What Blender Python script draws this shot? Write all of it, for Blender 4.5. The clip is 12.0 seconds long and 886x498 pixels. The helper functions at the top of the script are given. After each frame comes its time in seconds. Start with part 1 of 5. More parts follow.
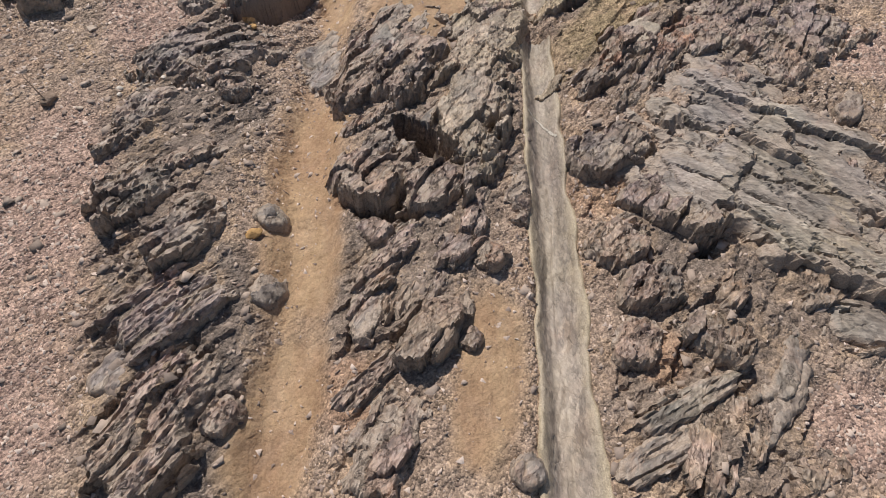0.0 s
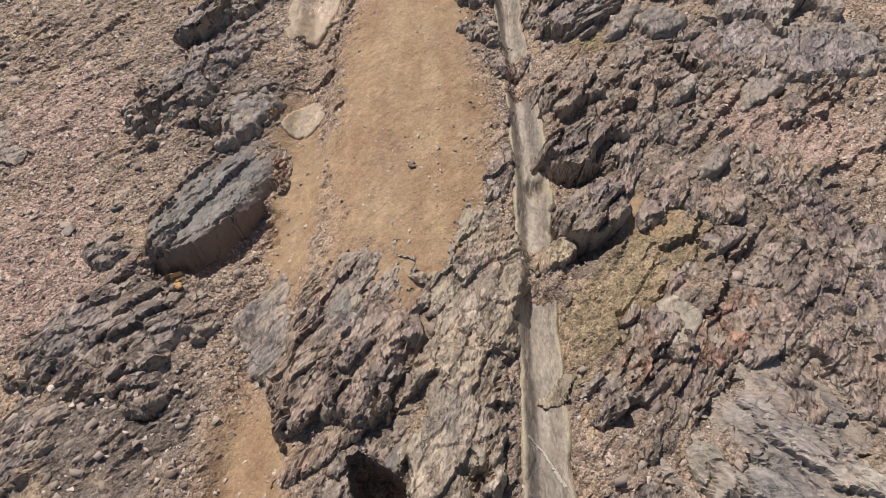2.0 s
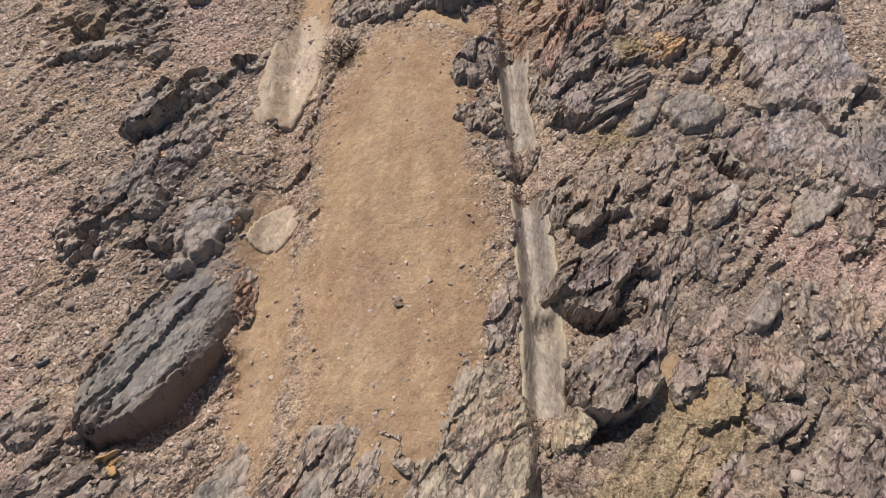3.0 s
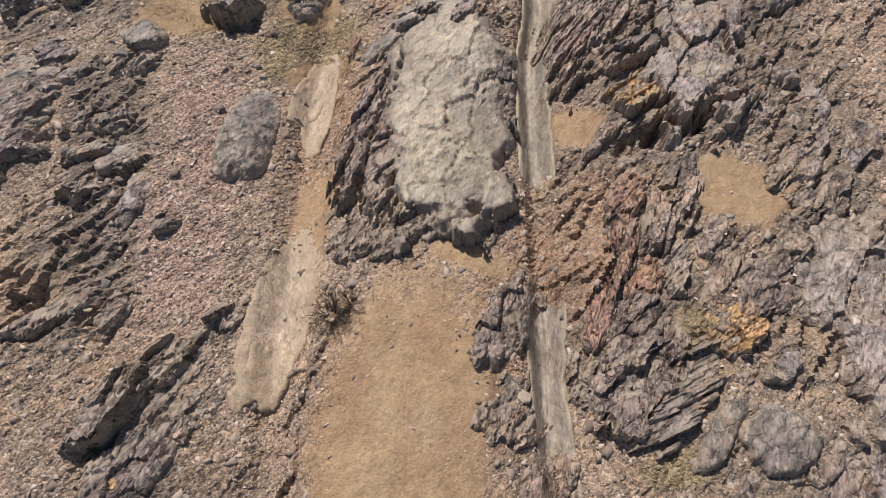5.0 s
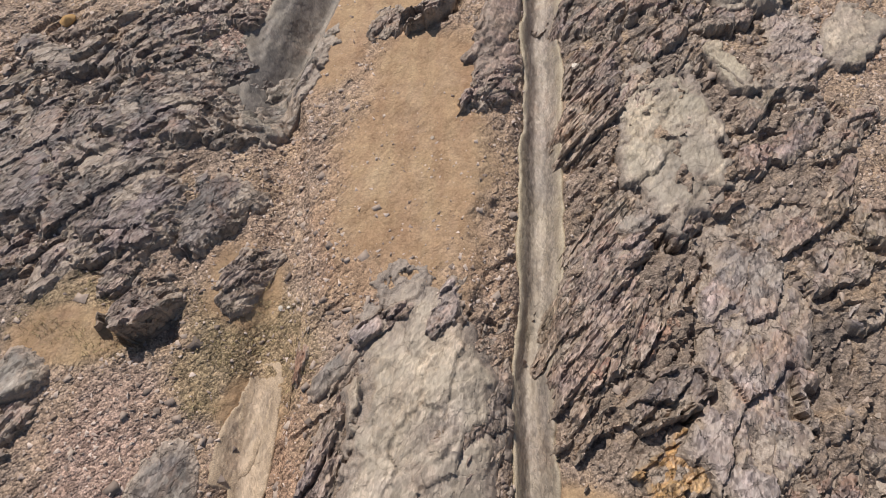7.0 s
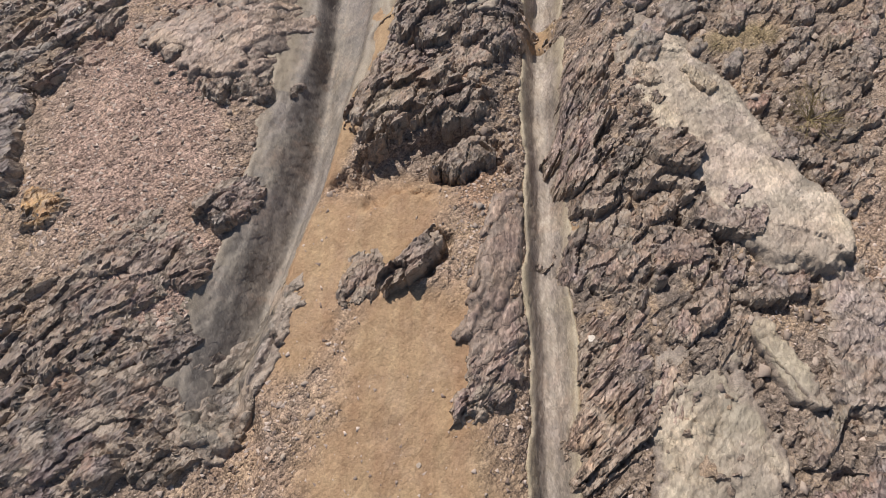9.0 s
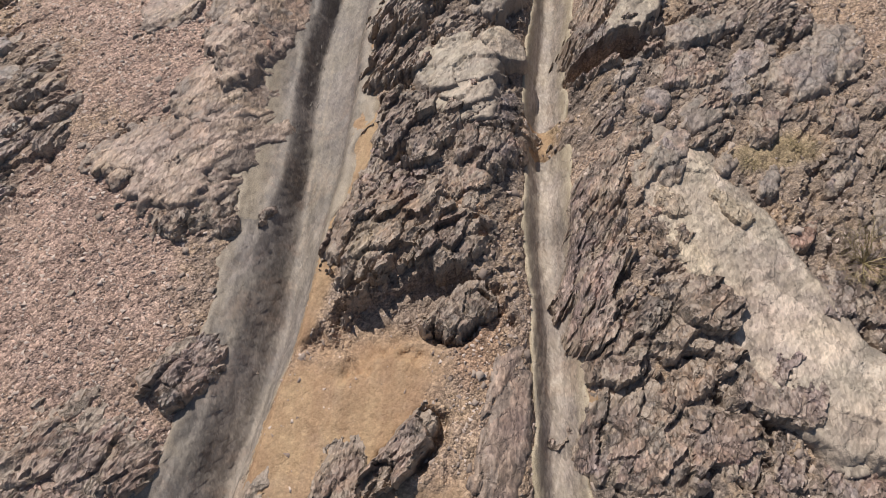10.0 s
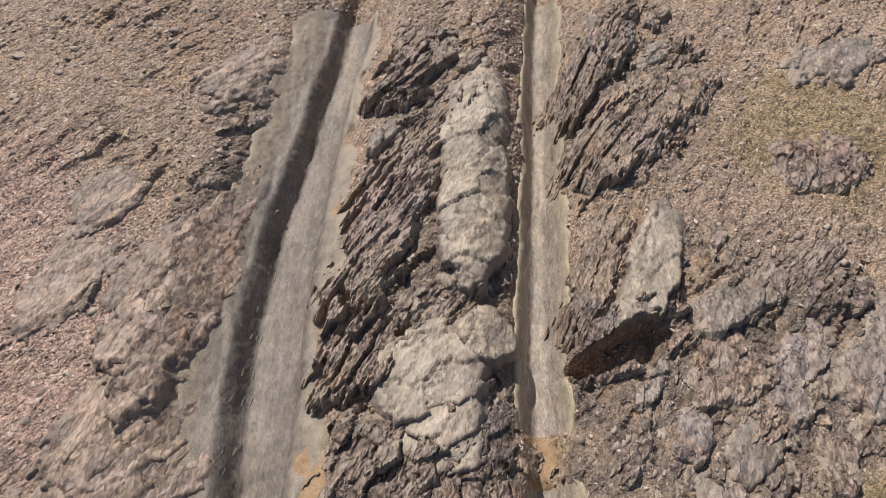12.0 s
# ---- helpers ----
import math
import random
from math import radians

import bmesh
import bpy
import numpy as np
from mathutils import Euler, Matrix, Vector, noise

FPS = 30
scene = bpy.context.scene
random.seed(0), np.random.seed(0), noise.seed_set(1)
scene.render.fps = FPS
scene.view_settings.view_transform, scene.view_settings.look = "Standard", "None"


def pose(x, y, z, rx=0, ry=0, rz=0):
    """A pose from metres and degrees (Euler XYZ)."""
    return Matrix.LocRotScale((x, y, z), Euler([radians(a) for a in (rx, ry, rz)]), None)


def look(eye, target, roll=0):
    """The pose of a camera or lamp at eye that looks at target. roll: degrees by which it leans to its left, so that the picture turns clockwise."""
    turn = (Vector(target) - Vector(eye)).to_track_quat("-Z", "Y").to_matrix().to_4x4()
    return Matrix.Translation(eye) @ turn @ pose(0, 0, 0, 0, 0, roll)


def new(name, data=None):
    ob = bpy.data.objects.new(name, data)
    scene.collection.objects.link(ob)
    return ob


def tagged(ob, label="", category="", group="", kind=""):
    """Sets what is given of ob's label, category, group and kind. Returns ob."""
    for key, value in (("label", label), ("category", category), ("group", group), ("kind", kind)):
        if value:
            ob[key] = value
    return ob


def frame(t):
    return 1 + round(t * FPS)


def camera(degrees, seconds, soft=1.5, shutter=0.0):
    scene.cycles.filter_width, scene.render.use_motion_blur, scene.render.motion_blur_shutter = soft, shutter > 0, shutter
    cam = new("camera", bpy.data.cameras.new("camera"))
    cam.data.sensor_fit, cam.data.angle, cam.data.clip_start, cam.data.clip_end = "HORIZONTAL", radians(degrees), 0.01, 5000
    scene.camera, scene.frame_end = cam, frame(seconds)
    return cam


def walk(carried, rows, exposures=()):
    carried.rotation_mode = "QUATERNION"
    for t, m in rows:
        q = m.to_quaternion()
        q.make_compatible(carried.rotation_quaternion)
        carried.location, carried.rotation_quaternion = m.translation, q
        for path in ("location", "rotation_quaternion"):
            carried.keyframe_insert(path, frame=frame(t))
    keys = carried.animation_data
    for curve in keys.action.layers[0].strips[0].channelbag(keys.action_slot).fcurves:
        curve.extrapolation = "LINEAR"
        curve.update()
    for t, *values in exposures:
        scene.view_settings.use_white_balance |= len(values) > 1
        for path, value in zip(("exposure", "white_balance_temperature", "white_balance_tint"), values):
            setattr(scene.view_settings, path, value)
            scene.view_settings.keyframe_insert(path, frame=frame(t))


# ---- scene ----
cam = camera(78.0, 12.0, soft=0.9)
PATH = [
    (0, (0.467, -1.308, 2.143), (0.382, -0.28, 0.429), -3.3),
    (0.5, (0.502, -0.932, 2.195), (0.415, 0.092, 0.479), -3.6),
    (1, (0.54, -0.523, 2.246), (0.456, 0.492, 0.524), -3.5),
    (1.5, (0.544, -0.056, 2.308), (0.454, 0.955, 0.584), -3.8),
    (2, (0.548, 0.428, 2.316), (0.449, 1.437, 0.592), -4.3),
    (2.5, (0.55, 0.897, 2.319), (0.457, 1.884, 0.582), -4.1),
    (3, (0.554, 1.347, 2.274), (0.452, 2.305, 0.522), -4.6),
    (3.2, (0.513, 1.502, 2.305), (0.411, 2.451, 0.547), -4.6),
    (4.8, (0.5, 2.873, 2.499), (0.334, 3.736, 0.703), -8.2),
    (5, (0.501, 3.071, 2.486), (0.335, 3.933, 0.689), -8.2),
    (5.5, (0.474, 3.566, 2.497), (0.309, 4.435, 0.703), -8.2),
    (6, (0.447, 4.064, 2.504), (0.28, 4.935, 0.711), -8.4),
    (6.5, (0.467, 4.56, 2.549), (0.308, 5.426, 0.754), -8.2),
    (7, (0.505, 5.075, 2.531), (0.348, 5.946, 0.737), -8.3),
    (7.5, (0.511, 5.597, 2.517), (0.358, 6.458, 0.719), -8.3),
    (7.7, (0.508, 5.777, 2.564), (0.358, 6.634, 0.762), -8.2),
    (9.3, (0.44, 7.048, 2.656), (0.316, 7.937, 0.869), -7.9),
    (9.5, (0.421, 7.233, 2.636), (0.306, 8.129, 0.852), -7.5),
    (10, (0.465, 7.719, 2.571), (0.349, 8.633, 0.795), -7.8),
    (10.5, (0.474, 8.165, 2.559), (0.366, 9.104, 0.796), -7.8),
    (11, (0.532, 8.58, 2.583), (0.438, 9.548, 0.835), -7.4),
    (11.5, (0.547, 8.968, 2.638), (0.478, 9.964, 0.905), -6.6),
    (12, (0.554, 9.494, 2.596), (0.509, 10.518, 0.879), -6.3),
]
walk(cam, [(t, look(eye, target, roll)) for t, eye, target, roll in PATH])

# ---- light ----
SUN_AZ, SUN_EL = 332.0, 51.0          # degrees clockwise from +y, and above the horizon
az, el = radians(SUN_AZ), radians(SUN_EL)
to_sun = Vector((math.sin(az) * math.cos(el), math.cos(az) * math.cos(el), math.sin(el)))
sun = bpy.data.lights.new("sun", "SUN")
sun.energy, sun.angle, sun.color = 4.25, radians(0.55), (1.0, 0.95, 0.88)
new("sun", sun).matrix_world = look(to_sun * 30, (0, 0, 0))
world = bpy.data.worlds.new("sky")
scene.world = world
world.use_nodes = True
sky = world.node_tree.nodes.new("ShaderNodeTexSky")
sky.sky_type, sky.sun_disc, sky.sun_elevation, sky.sun_rotation = "NISHITA", False, el, az
world.node_tree.links.new(sky.outputs[0], world.node_tree.nodes["Background"].inputs[0])
world.node_tree.nodes["Background"].inputs[1].default_value = 0.07
scene.view_settings.exposure = 0.0


# ---- noise ----
def rnd(ix, iy, seed):
    """A hash of whole numbers to 0..1, arrays in, array out."""
    a = (ix.astype(np.int64) * 374761393 + iy.astype(np.int64) * 668265263 + seed * 1442695041) & 0xFFFFFFFF
    a = ((a ^ (a >> 13)) * 1274126177) & 0xFFFFFFFF
    a = ((a ^ (a >> 16)) * 2246822519) & 0xFFFFFFFF
    return ((a ^ (a >> 15)) & 0xFFFFFF) / float(0x1000000)


def vnoise(x, y, seed=0):
    """Smooth value noise, -1..1, one cell a unit."""
    ix, iy = np.floor(x), np.floor(y)
    fx, fy = x - ix, y - iy
    fx, fy = fx * fx * (3 - 2 * fx), fy * fy * (3 - 2 * fy)
    a, b = rnd(ix, iy, seed), rnd(ix + 1, iy, seed)
    c, d = rnd(ix, iy + 1, seed), rnd(ix + 1, iy + 1, seed)
    return 2 * (a + (b - a) * fx + (c - a) * fy + (a - b - c + d) * fx * fy) - 1


def fbm(x, y, octaves=4, seed=0):
    out, amp = 0.0, 0.5
    for k in range(octaves):
        out = out + amp * vnoise(x, y, seed + 17 * k)
        x, y, amp = 2.03 * x + 5.1, 2.03 * y + 9.7, amp * 0.5
    return out


def cells(x, y, seed=0, jitter=0.9):
    """Nearest scattered points: distance, gap to the next, a hash, and the way from the point."""
    ix, iy = np.floor(x), np.floor(y)
    f1, f2 = np.full(x.shape, 9.0), np.full(x.shape, 9.0)
    tag, dx, dy = np.zeros(x.shape), np.zeros(x.shape), np.zeros(x.shape)
    for i in (-1, 0, 1):
        for j in (-1, 0, 1):
            px = ix + i + 0.5 + jitter * (rnd(ix + i, iy + j, seed) - 0.5)
            py = iy + j + 0.5 + jitter * (rnd(ix + i, iy + j, seed + 71) - 0.5)
            d = np.hypot(x - px, y - py)
            near = d < f1
            f2 = np.where(near, f1, np.minimum(f2, d))
            f1 = np.where(near, d, f1)
            tag = np.where(near, rnd(ix + i, iy + j, seed + 137), tag)
            dx, dy = np.where(near, x - px, dx), np.where(near, y - py, dy)
    return f1, f2 - f1, tag, dx, dy


def facet(tag, dx, dy, much):
    """A flat face, tilted by the chance of its cell, mostly up towards the viewer's side."""
    r1, r2 = (tag * 17.31) % 1, (tag * 91.7) % 1
    return much * (dx * 1.1 * (r1 - 0.45) + dy * 1.2 * (r2 - 0.72))


def ramp(v, a, b):
    v = np.clip((v - a) / (b - a), 0, 1)
    return v * v * (3 - 2 * v)


# ---- the lie of the land ----
LEFT_Y = (-3, -1.5, 0, 0.5, 1.7, 3.3, 4.0, 5.4, 6.3, 7.0, 7.4, 8.1, 8.6, 9.5, 10.3, 10.8, 11.3, 11.8, 12.5, 13, 16)
LEFT_X = (-0.209, -0.27, -0.344, -0.433, -0.488, -0.469, -0.551, -0.605, -0.58, -0.71, -0.81, -0.66, -0.58, -0.57, -0.59, -0.58, -0.53, -0.43, -0.32, -0.2, 0.3)
RIGHT_Y = (-3, 1.0, 2.2, 3.6, 4.8, 5.7, 6.5, 8.8, 9.4, 10.5, 12, 13, 16)
RIGHT_X = (0.895, 0.869, 0.884, 0.809, 0.758, 0.750, 0.805, 0.883, 0.892, 0.968, 1.187, 1.329, 1.810)


PITS = []


def hollow(x, y, px, py, length, width, turn):
    """Distance from a pit's middle, 1 at its ragged rim."""
    a = radians(turn)
    u, v = (x - px) * math.cos(a) + (y - py) * math.sin(a), (y - py) * math.cos(a) - (x - px) * math.sin(a)
    return (np.abs(2 * u / length) ** 2.4 + np.abs(2 * v / width) ** 2.4) ** (1 / 2.4) + 0.5 * fbm(x * 9, y * 9, 4, 90)


def pit(x, y, length, width, angle, deep):
    """A hollow in the land, at the foot of a ledge."""
    PITS.append((x, y, length, width, angle, deep))


pit(-0.72, 1.90, 0.72, 0.28, 43, 0.09)
pit(1.07, 2.30, 0.43, 0.29, 7, 0.08)
pit(1.11, 1.87, 0.37, 0.25, 11, 0.1)
pit(0.13, 8.67, 1.00, 0.43, 14, 0.1)
pit(0.19, 8.07, 0.38, 0.20, 36, 0.08)
pit(1.33, 10.40, 0.52, 0.2, 14, 0.17)
pit(1.47, 5.0, 0.52, 0.18, 20, 0.14)
pit(1.38, 5.59, 0.21, 0.25, 25, 0.1)
pit(0.50, 4.55, 0.40, 0.20, 31, 0.07)
pit(0.00, 0.27, 0.51, 0.23, -19, 0.08)
pit(0.22, 0.68, 0.44, 0.15, -40, 0.22)
pit(-0.87, 1.03, 0.14, 0.27, 22, 0.07)
pit(1.45, 0.22, 0.55, 0.15, -72, 0.13)
pit(-1.13, 3.19, 0.37, 0.25, 32, 0.06)
pit(1.89, 3.10, 0.47, 0.24, 6, 0.06)
pit(-1.15, 5.82, 0.31, 0.23, 29, 0.06)
pit(0.06, 9.90, 0.35, 0.29, -3, 0.08)
pit(1.07, 3.79, 0.24, 0.27, 10, 0.08)


def land(x, y, hollows=True):
    """Height of the slope without the ruts."""
    mid = ramp(y, 1.2, 3.2) * (1 - 0.3 * ramp(y, 8.5, 10.5))
    z = ramp(-x, 0.7, 1.7) * (0.05 + 0.13 * mid) + 0.06 * np.clip(-x - 1.5, 0, 40) ** 0.9
    z = z + ramp(x, 1.1, 1.6) * 0.04 + 0.03 * np.clip(x - 2.2, 0, 40) ** 0.9
    z = z - 0.12 * ramp(x, 1.2, 2.2) * ramp(y, 7.8, 10.0)
    # the ground dips towards both ruts
    z = z - np.interp(y, (-2, 0, 1, 2, 3, 4.3, 5.3, 6.5, 7.5, 8.6, 9.4, 10.1, 11, 14), (0.03, 0.04, 0.07, 0.11, 0.09, 0.05, 0.06, 0.02, 0.04, 0.04, 0.05, 0.1, 0.15, 0.13)) * (1 - ramp(np.abs(x + 0.02 - np.interp(y, LEFT_Y, LEFT_X)), 0.1, 0.55))
    z = z - np.interp(y, (-2, 0, 1, 2, 3, 4.3, 5.3, 6.5, 7.5, 8.6, 9.4, 10.1, 11, 14), (0.02, 0.03, 0.05, 0.08, 0.07, 0.08, 0.09, 0.13, 0.12, 0.1, 0.14, 0.21, 0.21, 0.22)) * (1 - ramp(np.abs(x - np.interp(y, RIGHT_Y, RIGHT_X)), 0.06, 0.42))
    for px, py, length, width, turn, deep in PITS if hollows else ():
        z = z - deep * (1 - ramp(hollow(x, y, px, py, length, width, turn), 0.6, 1.08))
    near = 1 - ramp(np.maximum(np.abs(x) - 6, np.abs(y - 6) - 11), 0, 8)
    return z + 0.05 * near * fbm(x * 0.9, y * 0.9, 3, 5)


def rut_left(x, y):
    """Depth of the left rut below the land."""
    s = x - np.interp(y, LEFT_Y, LEFT_X)
    deep = np.interp(y, (-2, 0, 1, 2, 3, 4, 5.5, 7, 8, 9, 12, 14), (0.09, 0.1, 0.09, 0.08, 0.09, 0.1, 0.11, 0.1, 0.17, 0.21, 0.2, 0.17))
    s = s + 0.03 * fbm(y * 1.7, x * 0 + 3, 2, 8)
    wall = np.interp(y, (6.5, 7.2, 9.1, 9.6, 14), (0.15, 0.22, 0.21, 0.12, 0.12))      # the western side, then the floor
    west = 0.8 * (1 - ramp(-np.minimum(s, 0), 0.01, wall)) + 0.2 * (1 - ramp(-np.minimum(s, 0), 0.1, 0.34))
    wide = np.interp(y, (-2, 1, 2.2, 3.5, 6, 7, 7.4, 8.1, 8.6, 9.1, 9.5, 10.3, 11.3, 11.8, 12.5), (0.26, 0.25, 0.2, 0.22, 0.24, 0.16, 0.06, 0.06, 0.11, 0.18, 0.29, 0.45, 0.45, 0.34, 0.26))
    k = wide / 0.2
    east = 1 - 0.25 * ramp(s, 0.0, 0.12 * k) - 0.75 * ramp(s, 0.11 * k, 0.11 * k + 0.11)
    return deep * np.where(s < 0, west, east), s, np.where(s < 0, 0.21, wide)


def rut_right(x, y):
    s = x - np.interp(y, RIGHT_Y, RIGHT_X)
    deep = np.interp(y, (-2, 0, 2, 3, 4.5, 5.2, 8.3, 8.6, 9.4, 14), (0.08, 0.09, 0.09, 0.1, 0.11, 0.12, 0.13, 0.15, 0.16, 0.15))
    wide = np.interp(y, (-2, 1, 3, 6, 8, 10, 13), (0.105, 0.085, 0.075, 0.095, 0.11, 0.12, 0.12))
    s = s + 0.014 * fbm(y * 2.1, x * 0 + 7, 3, 9)
    return deep * (1 - ramp(np.abs(s + 0.01), 0.15 * wide, wide * np.where(s < 0, 1.15, 1.4))), s, wide


def fill_left(y):
    """1 where loose earth fills the rut, 0 where its stone shows."""
    return 1 - ramp(y, 7.0, 7.3) * (1 - ramp(y, 13.2, 13.6))


def fill_right(y):
    bare = (1 - ramp(y, 1.45, 1.65)) + ramp(y, 1.75, 1.95) * (1 - ramp(y, 2.7, 3.05))
    bare = bare + ramp(y, 3.2, 3.45) * (1 - ramp(y, 3.8, 4.2)) + ramp(y, 4.6, 5.1) * (1 - ramp(y, 9.75, 9.88)) + ramp(y, 10.02, 10.15)
    return np.clip(1 - bare + 0.5 * fbm(y * 6, y * 0 + 2, 2, 77), 0, 1)


def ground_z(x, y, hollows=True):
    dl, sl, wl = rut_left(x, y)
    dr, sr, wr = rut_right(x, y)
    z = land(x, y, hollows) - dl - dr
    z = z + (0.04 * fill_left(y) - 0.025) * (1 - ramp(np.abs(sl + 0.06), 1.0 * wl, 1.6 * wl))
    return z + (0.06 * fill_right(y) - 0.03) * (1 - ramp(np.abs(sr), 0.8 * wr, 1.35 * wr))


# ---- materials ----
def node(nt, kind, **sockets):
    n = nt.nodes.new(kind)
    for key, value in sockets.items():
        n.inputs[key.replace("_", " ")].default_value = value
    return n


def noise_of(nt, where, scale, detail=4.0, rough=0.6, distortion=0.0):
    n = node(nt, "ShaderNodeTexNoise", Scale=scale, Detail=detail, Roughness=rough, Distortion=distortion)
    nt.links.new(where, n.inputs["Vector"])
    return n.outputs["Fac"]


def blend(nt, fac, a, b, mode="MIX"):
    n = nt.nodes.new("ShaderNodeMix")
    n.data_type, n.blend_type = "RGBA", mode
    for socket, value in ((n.inputs[0], fac), (n.inputs[6], a), (n.inputs[7], b)):
        if isinstance(value, bpy.types.NodeSocket):
            nt.links.new(value, socket)
        elif isinstance(value, tuple):
            socket.default_value = (*value, 1)
        else:
            socket.default_value = value
    return n.outputs[2]


def steep(nt, value, low, high):
    n = node(nt, "ShaderNodeMapRange", From_Min=low, From_Max=high)
    nt.links.new(value, n.inputs["Value"])
    return n.outputs["Result"]


def times(nt, a, b, how="MULTIPLY"):
    n = nt.nodes.new("ShaderNodeMath")
    n.operation = how
    for k, v in enumerate((a, b)):
        if isinstance(v, bpy.types.NodeSocket):
            nt.links.new(v, n.inputs[k])
        else:
            n.inputs[k].default_value = v
    return n.outputs[0]


def begin(name, roughness=0.9):
    mat = bpy.data.materials.new(name)
    mat.use_nodes = True
    nt = mat.node_tree
    shader = nt.nodes["Principled BSDF"]
    shader.inputs["Roughness"].default_value = roughness
    shader.inputs["Specular IOR Level"].default_value = 0.25
    place = nt.nodes.new("ShaderNodeNewGeometry").outputs["Position"]
    return mat, nt, shader, place


def relief(nt, shader, parts, last=None):
    """A chain of bumps: (height socket, distance, strength)."""
    for height, distance, strength in parts:
        n = node(nt, "ShaderNodeBump", Strength=strength, Distance=distance)
        nt.links.new(height, n.inputs["Height"])
        if last:
            nt.links.new(last, n.inputs["Normal"])
        last = n.outputs["Normal"]
    nt.links.new(last, shader.inputs["Normal"])


def turned(nt, place, angle, stretch):
    """Coordinates turned to the strike of the beds and squeezed along it."""
    n = nt.nodes.new("ShaderNodeMapping")
    n.vector_type = "TEXTURE"
    n.inputs["Rotation"].default_value = (0, 0, radians(angle))
    n.inputs["Scale"].default_value = (stretch, 1, 1)
    nt.links.new(place, n.inputs["Vector"])
    return n.outputs[0]


def chips(nt, where, scale):
    """Small fractured flakes: a stepped height, and the same as a tone."""
    n = node(nt, "ShaderNodeTexVoronoi", Scale=scale, Randomness=1.0)
    nt.links.new(where, n.inputs["Vector"])
    part = nt.nodes.new("ShaderNodeSeparateXYZ")
    nt.links.new(n.outputs["Color"], part.inputs[0])
    slope = times(nt, n.outputs["Distance"], times(nt, part.outputs[1], 1.2))
    return times(nt, part.outputs[0], slope, "SUBTRACT"), part.outputs[2]


def facets(nt, layers):
    """A normal broken into flat faces: (where, scale, how far they tilt)."""
    geo = nt.nodes.new("ShaderNodeNewGeometry")
    last = geo.outputs["Normal"]
    for where, scale, tilt in layers:
        shift = node(nt, "ShaderNodeTexNoise", Scale=scale * 0.8, Detail=3.0, Roughness=0.7)
        nt.links.new(where, shift.inputs["Vector"])
        bent = nt.nodes.new("ShaderNodeVectorMath")
        bent.operation = "MULTIPLY_ADD"
        nt.links.new(shift.outputs["Color"], bent.inputs[0])
        bent.inputs[1].default_value = (0.45 / scale,) * 3
        nt.links.new(where, bent.inputs[2])
        n = node(nt, "ShaderNodeTexVoronoi", Scale=scale, Randomness=1.0)
        nt.links.new(bent.outputs[0], n.inputs["Vector"])
        off = nt.nodes.new("ShaderNodeVectorMath")
        off.operation = "SUBTRACT"
        nt.links.new(n.outputs["Color"], off.inputs[0])
        off.inputs[1].default_value = (0.5, 0.5, 0.5)
        add = nt.nodes.new("ShaderNodeVectorMath")
        add.operation = "MULTIPLY_ADD"
        nt.links.new(off.outputs[0], add.inputs[0])
        add.inputs[1].default_value = (tilt, tilt, tilt * 0.3)
        nt.links.new(last, add.inputs[2])
        last = add.outputs[0]
    unit = nt.nodes.new("ShaderNodeVectorMath")
    unit.operation = "NORMALIZE"
    nt.links.new(last, unit.inputs[0])
    return unit.outputs[0]


